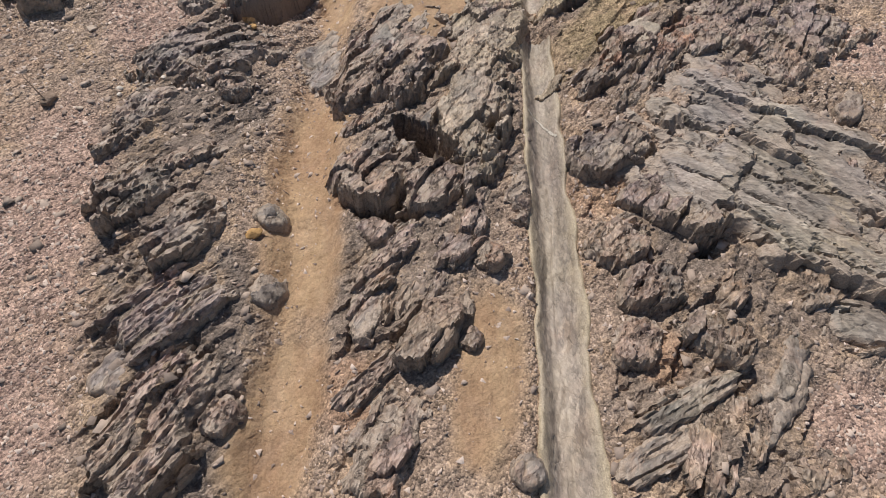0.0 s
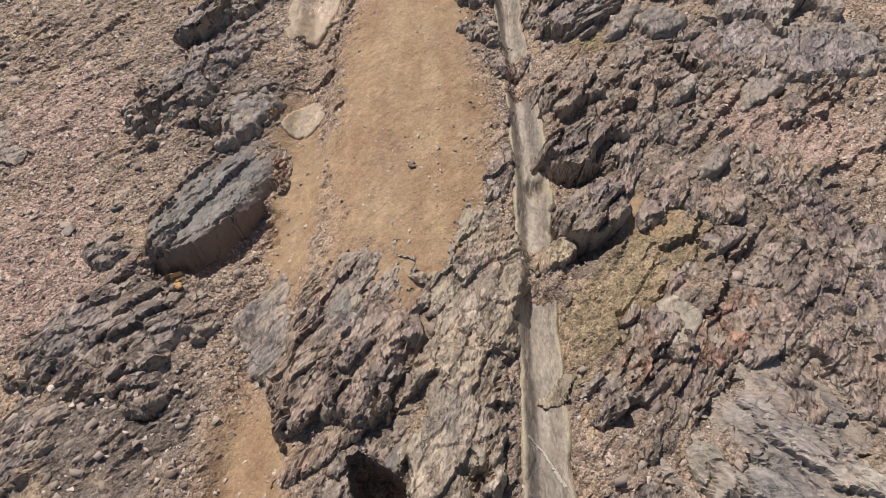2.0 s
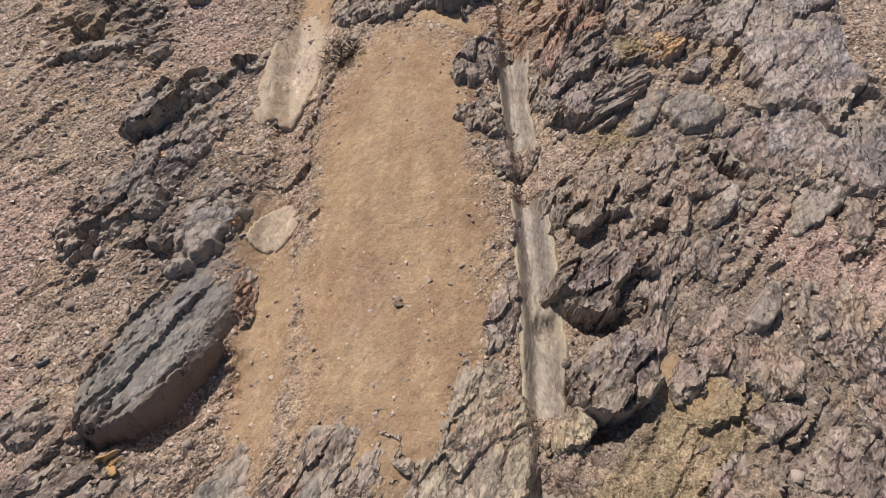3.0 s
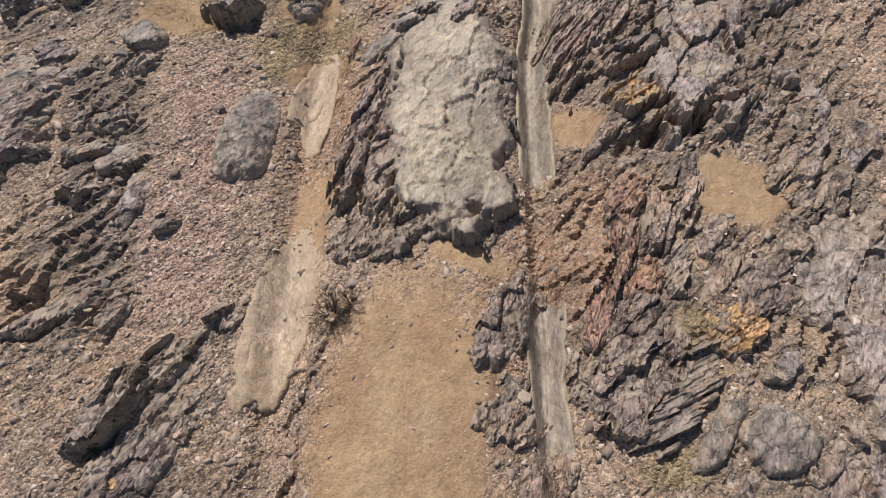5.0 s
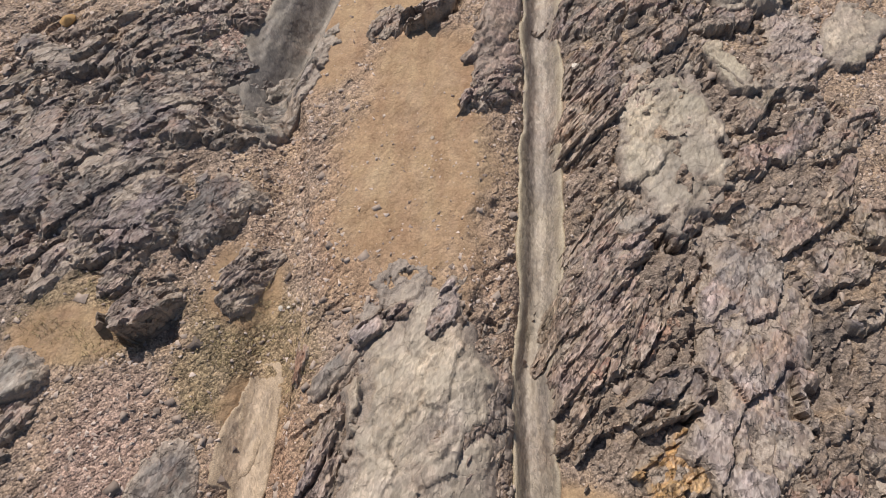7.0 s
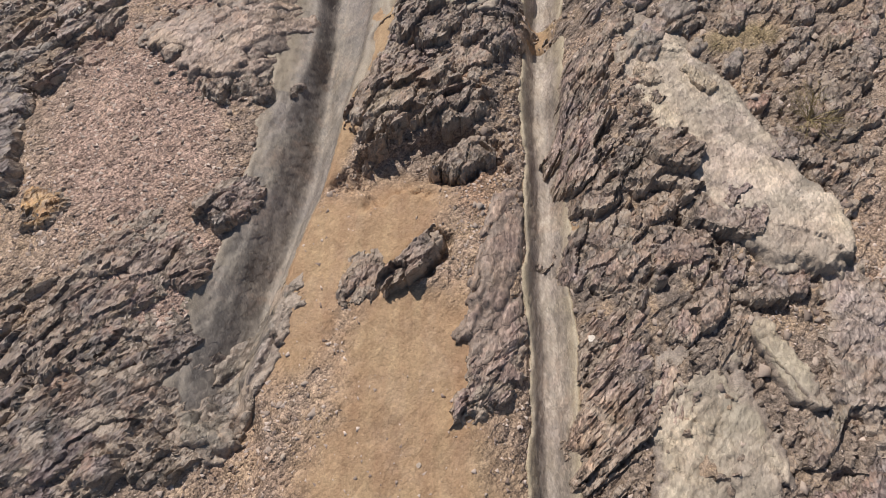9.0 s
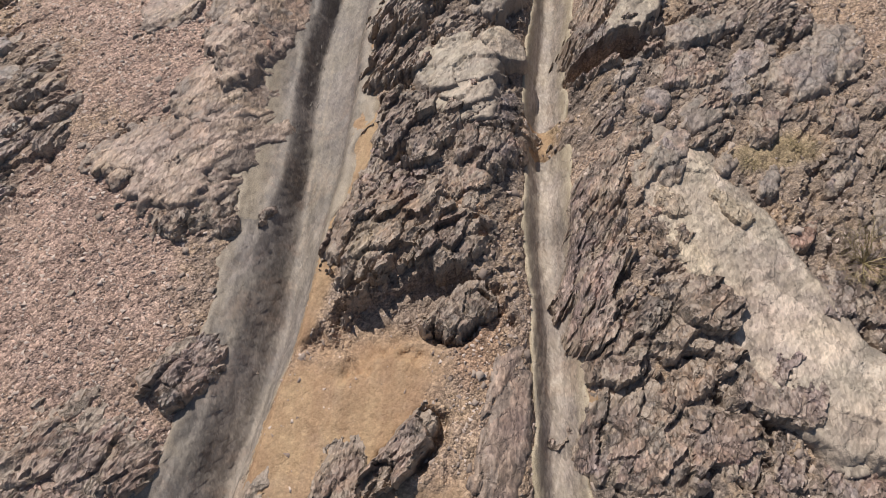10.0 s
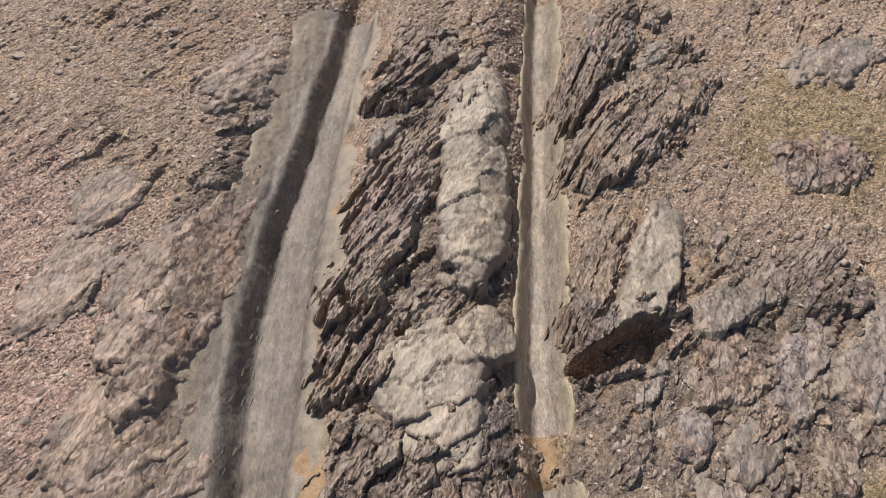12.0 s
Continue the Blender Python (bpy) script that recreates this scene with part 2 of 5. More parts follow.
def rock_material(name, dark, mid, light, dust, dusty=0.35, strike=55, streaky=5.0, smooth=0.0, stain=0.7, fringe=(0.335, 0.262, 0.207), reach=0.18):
    mat, nt, shader, place = begin(name, 0.46 + 0.25 * smooth)
    shader.inputs["Specular IOR Level"].default_value = 0.6
    beds = turned(nt, place, strike, streaky)
    tone = nt.nodes.new("ShaderNodeAttribute")
    tone.attribute_name = "tone"
    broad = steep(nt, noise_of(nt, place, 3.5, 5, 0.65), 0.3, 0.7)
    fine = steep(nt, noise_of(nt, beds, 22, 6, 0.7, 0.4), 0.28, 0.72)
    col = blend(nt, fine, dark, mid)
    col = blend(nt, times(nt, broad, 0.55), col, light)
    col = blend(nt, 0.75, col, blend(nt, tone.outputs["Fac"], (0.5, 0.49, 0.49), (1.45, 1.43, 1.4)), "MULTIPLY")
    chance = nt.nodes.new("ShaderNodeObjectInfo").outputs["Random"]
    col = blend(nt, 0.8 * (1 - smooth), col, blend(nt, chance, (0.86, 0.88, 0.86), (1.14, 1.06, 1.03)), "MULTIPLY")
    hue = steep(nt, noise_of(nt, place, 1.7, 5, 0.65, 0.6), 0.36, 0.64)
    col = blend(nt, 0.9 - 0.6 * smooth, col, blend(nt, hue, (1.0, 0.95, 1.03), (1.06, 1.02, 0.86)), "MULTIPLY")
    warm = steep(nt, noise_of(nt, place, 4.1, 5, 0.7, 0.5), 0.45, 0.65)
    col = blend(nt, times(nt, warm, 0.7 * (1 - smooth)), col, (1.1, 0.99, 0.95), "MULTIPLY")
    grit = noise_of(nt, place, 160, 3, 0.7)
    col = blend(nt, 0.5, col, blend(nt, steep(nt, grit, 0.3, 0.7), (0.72, 0.72, 0.72), (1.22, 1.2, 1.17)), "MULTIPLY")
    rust = steep(nt, noise_of(nt, place, 2.7, 6, 0.72, 0.8), 0.52, 0.68)
    col = blend(nt, times(nt, rust, stain), col, blend(nt, 0.7, col, (0.34, 0.2, 0.13)))
    gold = steep(nt, noise_of(nt, beds, 5.3, 6, 0.72, 0.5), 0.56, 0.7)
    col = blend(nt, times(nt, gold, 0.8 * stain), col, blend(nt, 0.6, col, (0.42, 0.31, 0.17)))
    chip_tone = chips(nt, turned(nt, place, strike - 12, 3.0), 42)[1]
    chip2_tone = chips(nt, turned(nt, place, strike + 25, 2.4), 110)[1]
    worn = 0.62 - 0.32 * smooth
    col = blend(nt, worn, col, blend(nt, chip_tone, (0.52, 0.51, 0.51), (1.5, 1.49, 1.47)), "MULTIPLY")
    col = blend(nt, worn, col, blend(nt, chip2_tone, (0.46, 0.45, 0.44), (1.6, 1.58, 1.55)), "MULTIPLY")
    seam = steep(nt, noise_of(nt, turned(nt, place, strike, streaky * 2.5), 55, 3, 0.6, 0.3), 0.36, 0.42)
    col = blend(nt, 0.45 * (1 - smooth), col, blend(nt, seam, (0.45, 0.43, 0.42), (1.08, 1.08, 1.07)), "MULTIPLY")
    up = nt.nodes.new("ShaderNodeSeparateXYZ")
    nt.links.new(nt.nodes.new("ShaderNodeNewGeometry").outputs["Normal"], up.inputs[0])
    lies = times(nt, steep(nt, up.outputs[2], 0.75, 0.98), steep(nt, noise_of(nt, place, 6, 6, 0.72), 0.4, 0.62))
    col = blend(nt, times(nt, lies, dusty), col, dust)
    rim = nt.nodes.new("ShaderNodeAttribute")      # loose earth and weathering along the foot of the rock
    rim.attribute_name = "rim"
    inner = steep(nt, times(nt, rim.outputs["Fac"], times(nt, noise_of(nt, place, 14, 5, 0.7), reach * 1.2), "SUBTRACT"), 0.0, reach)
    col = blend(nt, inner, blend(nt, 0.75, fringe, blend(nt, steep(nt, grit, 0.3, 0.7), (0.5, 0.5, 0.5), (1.5, 1.48, 1.45)), "MULTIPLY"), col)
    nt.links.new(col, shader.inputs["Base Color"])
    k = 1 - smooth
    broken = facets(nt, [(turned(nt, place, strike + 8, 2.2), 15, 0.35 * k), (turned(nt, place, strike - 12, 3.0), 42, 0.9 * k), (turned(nt, place, strike + 25, 2.4), 110, 0.85 * k)])
    lines = node(nt, "ShaderNodeTexVoronoi", Scale=13.0, Randomness=1.0)
    lines.feature = "DISTANCE_TO_EDGE"
    warp = node(nt, "ShaderNodeTexNoise", Scale=24.0, Detail=4.0, Roughness=0.7)
    nt.links.new(place, warp.inputs["Vector"])
    bent = nt.nodes.new("ShaderNodeVectorMath")
    bent.operation = "MULTIPLY_ADD"
    nt.links.new(warp.outputs["Color"], bent.inputs[0])
    bent.inputs[1].default_value = (0.05, 0.05, 0.05)
    nt.links.new(turned(nt, place, strike + 10, 1.9), bent.inputs[2])
    nt.links.new(bent.outputs[0], lines.inputs["Vector"])
    open_part = steep(nt, noise_of(nt, place, 11, 4, 0.7), 0.44, 0.56)
    fissure = times(nt, steep(nt, lines.outputs["Distance"], 0.05, 0.0), open_part)
    relief(nt, shader, [(times(nt, fissure, -1.0), 0.012, 0.9 * k + 0.1), (noise_of(nt, beds, 44, 6, 0.75, 0.5), 0.012, 0.25 * k + 0.1), (noise_of(nt, place, 140, 4, 0.7), 0.006, 0.15 * k + 0.15)], broken)
    return mat


DUST = (0.43, 0.315, 0.23)
ROCK = {
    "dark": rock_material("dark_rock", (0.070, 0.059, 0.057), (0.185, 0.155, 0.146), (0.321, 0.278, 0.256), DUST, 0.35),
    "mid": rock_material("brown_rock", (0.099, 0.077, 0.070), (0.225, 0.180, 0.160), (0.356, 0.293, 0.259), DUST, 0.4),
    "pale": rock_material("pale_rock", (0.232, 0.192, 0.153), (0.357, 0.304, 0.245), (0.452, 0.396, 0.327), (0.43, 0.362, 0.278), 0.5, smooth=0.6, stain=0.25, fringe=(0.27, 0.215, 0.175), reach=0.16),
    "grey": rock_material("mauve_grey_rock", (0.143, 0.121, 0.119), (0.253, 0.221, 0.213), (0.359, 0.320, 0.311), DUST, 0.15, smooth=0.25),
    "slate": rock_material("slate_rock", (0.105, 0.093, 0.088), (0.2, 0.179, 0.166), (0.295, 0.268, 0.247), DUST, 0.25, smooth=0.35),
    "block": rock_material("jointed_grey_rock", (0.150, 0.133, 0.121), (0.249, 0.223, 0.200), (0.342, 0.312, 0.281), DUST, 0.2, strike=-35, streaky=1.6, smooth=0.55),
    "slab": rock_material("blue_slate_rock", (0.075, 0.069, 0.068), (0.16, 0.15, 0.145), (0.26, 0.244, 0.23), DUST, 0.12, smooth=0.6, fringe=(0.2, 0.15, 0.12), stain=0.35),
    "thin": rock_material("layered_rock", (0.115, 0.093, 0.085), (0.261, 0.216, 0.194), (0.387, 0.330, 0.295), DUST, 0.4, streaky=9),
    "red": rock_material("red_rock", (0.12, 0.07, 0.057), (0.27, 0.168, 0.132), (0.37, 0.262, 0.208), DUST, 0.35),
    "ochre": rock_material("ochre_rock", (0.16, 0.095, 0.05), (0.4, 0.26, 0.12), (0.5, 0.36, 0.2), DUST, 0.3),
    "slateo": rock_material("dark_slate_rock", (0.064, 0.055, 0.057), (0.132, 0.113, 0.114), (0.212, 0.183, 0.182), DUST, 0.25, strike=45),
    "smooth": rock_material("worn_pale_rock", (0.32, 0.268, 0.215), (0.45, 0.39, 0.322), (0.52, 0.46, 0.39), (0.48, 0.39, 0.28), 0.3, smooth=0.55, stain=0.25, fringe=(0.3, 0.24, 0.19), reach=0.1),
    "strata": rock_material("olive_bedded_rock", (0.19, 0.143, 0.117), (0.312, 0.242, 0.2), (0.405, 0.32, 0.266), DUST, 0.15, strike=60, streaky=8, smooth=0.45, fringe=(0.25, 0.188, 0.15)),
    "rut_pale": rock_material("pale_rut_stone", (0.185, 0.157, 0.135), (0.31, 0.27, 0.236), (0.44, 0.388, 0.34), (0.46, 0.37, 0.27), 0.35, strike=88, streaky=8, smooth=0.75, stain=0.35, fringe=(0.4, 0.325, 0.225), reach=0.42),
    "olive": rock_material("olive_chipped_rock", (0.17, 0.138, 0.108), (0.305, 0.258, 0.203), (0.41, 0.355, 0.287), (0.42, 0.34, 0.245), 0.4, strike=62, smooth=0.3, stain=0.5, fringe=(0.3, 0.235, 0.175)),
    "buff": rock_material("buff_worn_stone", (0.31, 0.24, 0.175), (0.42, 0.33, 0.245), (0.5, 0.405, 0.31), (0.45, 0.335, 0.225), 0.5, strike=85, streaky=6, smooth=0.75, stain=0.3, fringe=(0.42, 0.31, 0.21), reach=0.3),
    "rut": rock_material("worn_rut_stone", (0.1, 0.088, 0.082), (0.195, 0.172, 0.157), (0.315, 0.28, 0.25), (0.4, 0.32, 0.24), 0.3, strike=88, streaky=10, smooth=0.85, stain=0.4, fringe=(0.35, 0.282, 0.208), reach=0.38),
}


def ground_material():
    mat, nt, shader, place = begin("stony_ground", 0.85)

    def mask(name):
        n = nt.nodes.new("ShaderNodeAttribute")
        n.attribute_name = name
        return n.outputs["Fac"]

    broad = steep(nt, noise_of(nt, place, 2.2, 6, 0.65), 0.3, 0.7)
    beds = turned(nt, place, 54, 2.2)
    chip, chip_tone = chips(nt, beds, 34)
    small = times(nt, times(nt, steep(nt, noise_of(nt, place, 26, 5, 0.7), 0.3, 0.72), 0.55), times(nt, chip_tone, 0.45), "ADD")
    col = blend(nt, small, (0.24, 0.178, 0.139), (0.448, 0.343, 0.272))
    col = blend(nt, times(nt, broad, 0.45), col, (0.465, 0.362, 0.287))
    grey = steep(nt, noise_of(nt, place, 1.3, 5, 0.7), 0.5, 0.62)
    col = blend(nt, times(nt, grey, 0.3), col, blend(nt, small, (0.16, 0.13, 0.115), (0.33, 0.275, 0.24)))
    rust = steep(nt, noise_of(nt, place, 1.9, 6, 0.72, 0.8), 0.5, 0.66)
    col = blend(nt, times(nt, rust, 0.5), col, blend(nt, small, (0.27, 0.17, 0.115), (0.46, 0.32, 0.235)))
    for name, low, high, much in (
        ("bed", (0.125, 0.1, 0.086), (0.325, 0.267, 0.224), 0.85),
        ("pink", (0.345, 0.236, 0.196), (0.51, 0.377, 0.322), 0.9),
        ("dark", (0.105, 0.085, 0.076), (0.265, 0.22, 0.19), 0.85),
        ("red", (0.28, 0.175, 0.12), (0.45, 0.31, 0.22), 0.85),
        ("grass", (0.22, 0.17, 0.1), (0.41, 0.32, 0.2), 0.85),
        ("sand", (0.38, 0.265, 0.162), (0.5, 0.36, 0.226), 0.9),
    ):
        col = blend(nt, times(nt, mask(name), much), col, blend(nt, small, low, high))
    drift = times(nt, steep(nt, noise_of(nt, place, 3.4, 6, 0.7, 0.6), 0.5, 0.64), 0.7)
    drift = times(nt, drift, times(nt, 1.0, times(nt, mask("pink"), 0.7), "SUBTRACT"))
    col = blend(nt, drift, col, blend(nt, small, (0.36, 0.262, 0.178), (0.5, 0.372, 0.262)))
    worn = steep(nt, noise_of(nt, place, 2.3, 6, 0.7, 0.7), 0.36, 0.64)
    col = blend(nt, times(nt, mask("sand"), 0.8), col, blend(nt, worn, (0.86, 0.8, 0.8), (1.1, 1.12, 1.1)), "MULTIPLY")
    streak = steep(nt, noise_of(nt, turned(nt, place, 92, 7.0), 9, 5, 0.65, 0.3), 0.36, 0.66)
    col = blend(nt, times(nt, mask("sand"), 0.8), col, blend(nt, streak, (0.9, 0.82, 0.79), (1.07, 1.06, 1.03)), "MULTIPLY")
    patch = steep(nt, noise_of(nt, place, 7, 5, 0.7, 0.6), 0.35, 0.7)
    col = blend(nt, 0.5, col, blend(nt, patch, (0.78, 0.74, 0.7), (1.16, 1.14, 1.13)), "MULTIPLY")
    speck = node(nt, "ShaderNodeTexVoronoi", Scale=95.0)
    nt.links.new(place, speck.inputs["Vector"])
    shade = nt.nodes.new("ShaderNodeSeparateXYZ")
    nt.links.new(speck.outputs["Color"], shade.inputs[0])
    loose = times(nt, 1.0, times(nt, mask("sand"), 0.75), "SUBTRACT")
    bare = times(nt, times(nt, mask("bed"), mask("dark"), "MAXIMUM"), 0.35)
    pebbly = times(nt, loose, times(nt, 1.0, bare, "SUBTRACT"))
    col = blend(nt, times(nt, pebbly, 0.75), col, blend(nt, shade.outputs[0], (0.4, 0.385, 0.37), (1.68, 1.65, 1.62)), "MULTIPLY")
    fleck = chips(nt, place, 190)[1]
    col = blend(nt, times(nt, loose, 0.6), col, blend(nt, fleck, (0.58, 0.56, 0.55), (1.46, 1.44, 1.41)), "MULTIPLY")
    grain = noise_of(nt, place, 330, 3, 0.7)
    col = blend(nt, 0.5, col, blend(nt, steep(nt, grain, 0.3, 0.7), (0.78, 0.78, 0.78), (1.18, 1.17, 1.15)), "MULTIPLY")
    nt.links.new(col, shader.inputs["Base Color"])
    broken = facets(nt, [(turned(nt, place, 52, 2.2), 17, 0.35), (turned(nt, place, 50, 2.0), 36, 0.6), (turned(nt, place, 75, 1.7), 100, 0.6)])
    tilt = nt.nodes.new("ShaderNodeMix")
    tilt.data_type = "VECTOR"
    nt.links.new(loose, tilt.inputs[0])
    nt.links.new(nt.nodes.new("ShaderNodeNewGeometry").outputs["Normal"], tilt.inputs[4])
    nt.links.new(broken, tilt.inputs[5])
    relief(nt, shader, [
        (times(nt, chip, loose), 0.014, 0.8),
        (noise_of(nt, place, 34, 6, 0.72), 0.018, 0.5),
        (times(nt, speck.outputs["Distance"], times(nt, pebbly, -1.0)), 0.006, 0.8),
        (noise_of(nt, place, 210, 4, 0.75), 0.004, 0.6),
    ], tilt.outputs[1])
    return mat


def stone_material(name, low, high):
    mat, nt, shader, place = begin(name, 0.9)
    chance = nt.nodes.new("ShaderNodeNewGeometry").outputs["Random Per Island"]
    col = blend(nt, chance, low, high)
    col = blend(nt, 0.6, col, blend(nt, noise_of(nt, place, 120, 4, 0.7), (0.6, 0.6, 0.6), (1.4, 1.37, 1.33)), "MULTIPLY")
    nt.links.new(col, shader.inputs["Base Color"])
    relief(nt, shader, [(noise_of(nt, place, 180, 4, 0.7), 0.003, 0.5)])
    return mat


GROUND = ground_material()
GRAVEL = stone_material("loose_gravel", (0.19, 0.134, 0.108), (0.7, 0.57, 0.495))
SHARD = stone_material("rock_shards", (0.2, 0.155, 0.13), (0.48, 0.38, 0.315))
STRAW = stone_material("dry_straw", (0.16, 0.12, 0.06), (0.46, 0.37, 0.2))
TWIG = stone_material("dark_twig", (0.03, 0.024, 0.02), (0.09, 0.07, 0.055))


# ---- ground ----
ZONES = []


def zone(kind, x, y, length, width, angle):
    """A patch of one kind of earth: its middle, size and the way that its length runs."""
    ZONES.append((kind, x, y, length, width, radians(angle)))


zone("sand", -0.35, 0.35, 1.40, 0.37, 96)
zone("sand", -0.28, -0.80, 0.70, 0.31, 85)
zone("sand", 0.57, -0.60, 0.64, 0.25, 83)
zone("sand", 0.87, -0.73, 0.76, 0.16, 91)
zone("red", 1.10, 0.34, 0.28, 0.27, -102)
zone("red", 0.02, -0.68, 0.28, 0.27, -93)
zone("red", 1.25, -0.50, 0.19, 0.21, -147)
zone("sand", 0.21, 2.47, 1.97, 0.82, 93)
zone("sand", -0.37, 0.63, 0.83, 0.30, 80)
zone("sand", -0.42, 2.16, 0.79, 0.29, 95)
zone("grass", 1.33, 1.64, 0.95, 0.3, 47)
zone("sand", 0.14, 2.59, 2.09, 0.73, 93)
zone("sand", -0.45, 2.24, 1.24, 0.26, 97)
zone("sand", 1.43, 1.97, 0.19, 0.22, 59)
zone("pink", 2.27, 2.53, 0.42, 0.72, 71)
zone("sand", 0.19, 3.44, 1.25, 0.67, 95)
zone("sand", 1.76, 4.62, 0.36, 0.42, 81)
zone("red", 1.06, 4.51, 0.51, 0.36, 79)
zone("grass", 1.40, 3.72, 0.49, 0.17, 78)
zone("grass", 1.29, 3.29, 0.24, 0.15, 3)
zone("sand", -0.49, 4.51, 0.52, 0.22, 92)
zone("sand", 0.41, 4.24, 0.14, 0.40, 72)
zone("red", -0.16, 6.39, 0.75, 0.47, 98)
zone("sand", 0.97, 5.09, 0.23, 0.33, 75)
zone("sand", 1.75, 4.69, 0.26, 0.42, 74)
zone("grass", -0.87, 5.61, 0.16, 0.36, 36)
zone("grass", -1.40, 5.83, 0.39, 0.46, 89)
zone("sand", 0.12, 6.86, 1.47, 0.86, 89)
zone("sand", -0.74, 6.10, 0.43, 0.36, 85)
zone("sand", -0.61, 5.49, 0.31, 0.28, 94)
zone("sand", -1.45, 5.75, 0.27, 0.41, 98)
zone("grass", -0.87, 5.59, 0.19, 0.30, 37)
zone("sand", 0.16, 7.51, 0.68, 0.71, 89)
zone("sand", -0.03, 8.25, 0.67, 0.50, 53)
zone("sand", 1.07, 8.20, 0.26, 0.18, -23)
zone("sand", -0.42, 7.95, 1.1, 0.4, 78)
zone("pink", -1.57, 8.91, 1.51, 0.93, 100)
zone("pink", -1.25, 7.87, 0.72, 0.48, 72)
zone("sand", -0.17, 9.86, 0.27, 0.33, 21)
zone("sand", 0.88, 9.93, 0.25, 0.18, 78)
zone("red", 0.48, 9.22, 0.15, 0.37, 42)
zone("grass", 2.85, 11.68, 0.91, 0.98, 43)
zone("grass", 0.95, 10.02, 0.14, 0.12, 30)
zone("grass", 0.72, 3.12, 0.16, 0.12, 60)
zone("grass", 2.17, 9.64, 0.20, 0.49, 103)
zone("sand", -0.36, 9.0, 1.1, 0.16, 78)
zone("sand", -0.19, 9.66, 0.26, 0.14, 50)
zone("red", 0.48, 8.55, 0.5, 0.2, 80)
zone("red", 1.08, 4.25, 1.0, 0.3, 82)
zone("pink", -1.12, 4.7, 1.7, 0.42, 95)
zone("sand", -0.17, 11.2, 2.2, 0.1, 88)
zone("pink", -1.57, 10.71, 1.57, 0.88, 90)
zone("pink", -2.07, 11.25, 1.32, 0.99, 95)
zone("pink", -1.53, 0.06, 1.44, 0.51, 101)
zone("pink", -1.30, -0.76, 0.62, 0.38, 108)
zone("pink", -1.51, 1.68, 0.97, 0.44, 105)
zone("pink", -1.65, 2.53, 0.66, 0.50, 77)
zone("pink", 1.94, -0.80, 0.33, 0.36, -69)
zone("pink", 2.68, 1.23, 0.46, 0.50, -87)
zone("bed", 1.75, 2.19, 2.56, 1.33, 76)
zone("bed", 1.88, 0.28, 1.48, 1.04, 66)
zone("bed", 1.36, -0.77, 0.51, 0.62, 66)
zone("bed", 1.25, 4.50, 1.68, 0.84, 85)
zone("bed", 2.08, 4.51, 1.71, 0.49, 77)
zone("bed", 1.58, 6.23, 2.48, 1.37, 81)
zone("bed", 1.39, 7.91, 1.26, 0.78, 71)
zone("bed", 2.47, 9.31, 1.86, 0.73, 66)
zone("bed", 1.91, 10.31, 1.35, 1.09, 68)
zone("bed", 1.76, 12.17, 1.52, 0.80, 72)
zone("bed", 0.49, 11.01, 3.15, 0.79, 86)
zone("bed", 0.22, 9.58, 1.63, 1.16, 85)
zone("bed", -0.66, 10.95, 2.57, 0.76, 83)
zone("bed", 0.32, 0.89, 1.48, 0.82, 87)
zone("bed", -0.78, -0.48, 1.33, 0.59, 105)
zone("bed", 0.40, 1.37, 0.55, 0.70, 82)
zone("bed", 0.18, 5.17, 1.53, 0.82, 92)
zone("bed", -1.00, 9.82, 1.41, 0.63, 87)
zone("dark", -0.91, 0.77, 0.81, 0.47, 76)
zone("bed", -1.54, 4.63, 1.31, 0.36, 105)
zone("bed", -1.54, 3.99, 0.66, 0.51, 94)
zone("dark", -1.67, 4.75, 1.12, 0.25, 110)
zone("red", 0.68, 4.03, 0.86, 0.42, 75)
zone("red", 1.15, 4.33, 0.67, 0.39, 68)
zone("red", -0.47, 5.16, 1.30, 0.35, 91)
zone("grass", -0.66, 5.82, 0.54, 0.67, 43)
zone("red", -0.13, 2.67, 1.93, 0.19, 94)
zone("dark", -0.64, -0.61, 1.09, 0.47, 97)
zone("dark", -1.13, 0.54, 1.34, 0.33, 92)
zone("bed", 0.15, -0.07, 1.16, 0.64, 80)
zone("bed", 1.46, -0.60, 0.93, 0.67, 65)
zone("dark", 1.11, 10.00, 0.56, 0.41, 55)
zone("dark", 2.10, 4.69, 0.87, 0.25, 77)
zone("bed", 2.13, 5.92, 1.55, 0.37, 76)
zone("dark", 2.07, 6.10, 0.73, 0.36, 72)
zone("dark", 1.60, 7.80, 0.95, 0.61, 73)
zone("dark", 2.29, 8.34, 1.47, 0.22, 71)
zone("bed", -2.36, 9.75, 1.33, 0.75, 99)
zone("bed", -0.53, 10.28, 2.32, 0.81, 85)
zone("bed", -1.21, 9.79, 1.04, 0.71, 70)
zone("dark", 2.25, 10.38, 0.99, 0.54, 55)
zone("bed", 1.75, 9.04, 1.74, 0.88, 70)
zone("dark", -1.22, 0.70, 0.32, 0.52, 74)
zone("dark", -1.09, 1.40, 0.57, 0.38, 52)
zone("dark", -0.82, 2.78, 0.70, 0.47, 78)
zone("dark", -2.29, 5.87, 0.73, 0.69, 95)
zone("dark", -2.02, 6.24, 0.98, 1.02, 81)
zone("dark", -1.69, 7.21, 0.95, 1.21, 68)
zone("dark", -1.43, 6.26, 0.52, 0.32, 33)
zone("dark", 1.48, 7.99, 0.65, 0.84, 63)
zone("dark", 1.31, 7.90, 0.61, 0.57, 73)
zone("dark", 1.06, 3.85, 0.57, 0.34, 81)
zone("dark", 2.17, 1.92, 0.48, 0.40, 87)
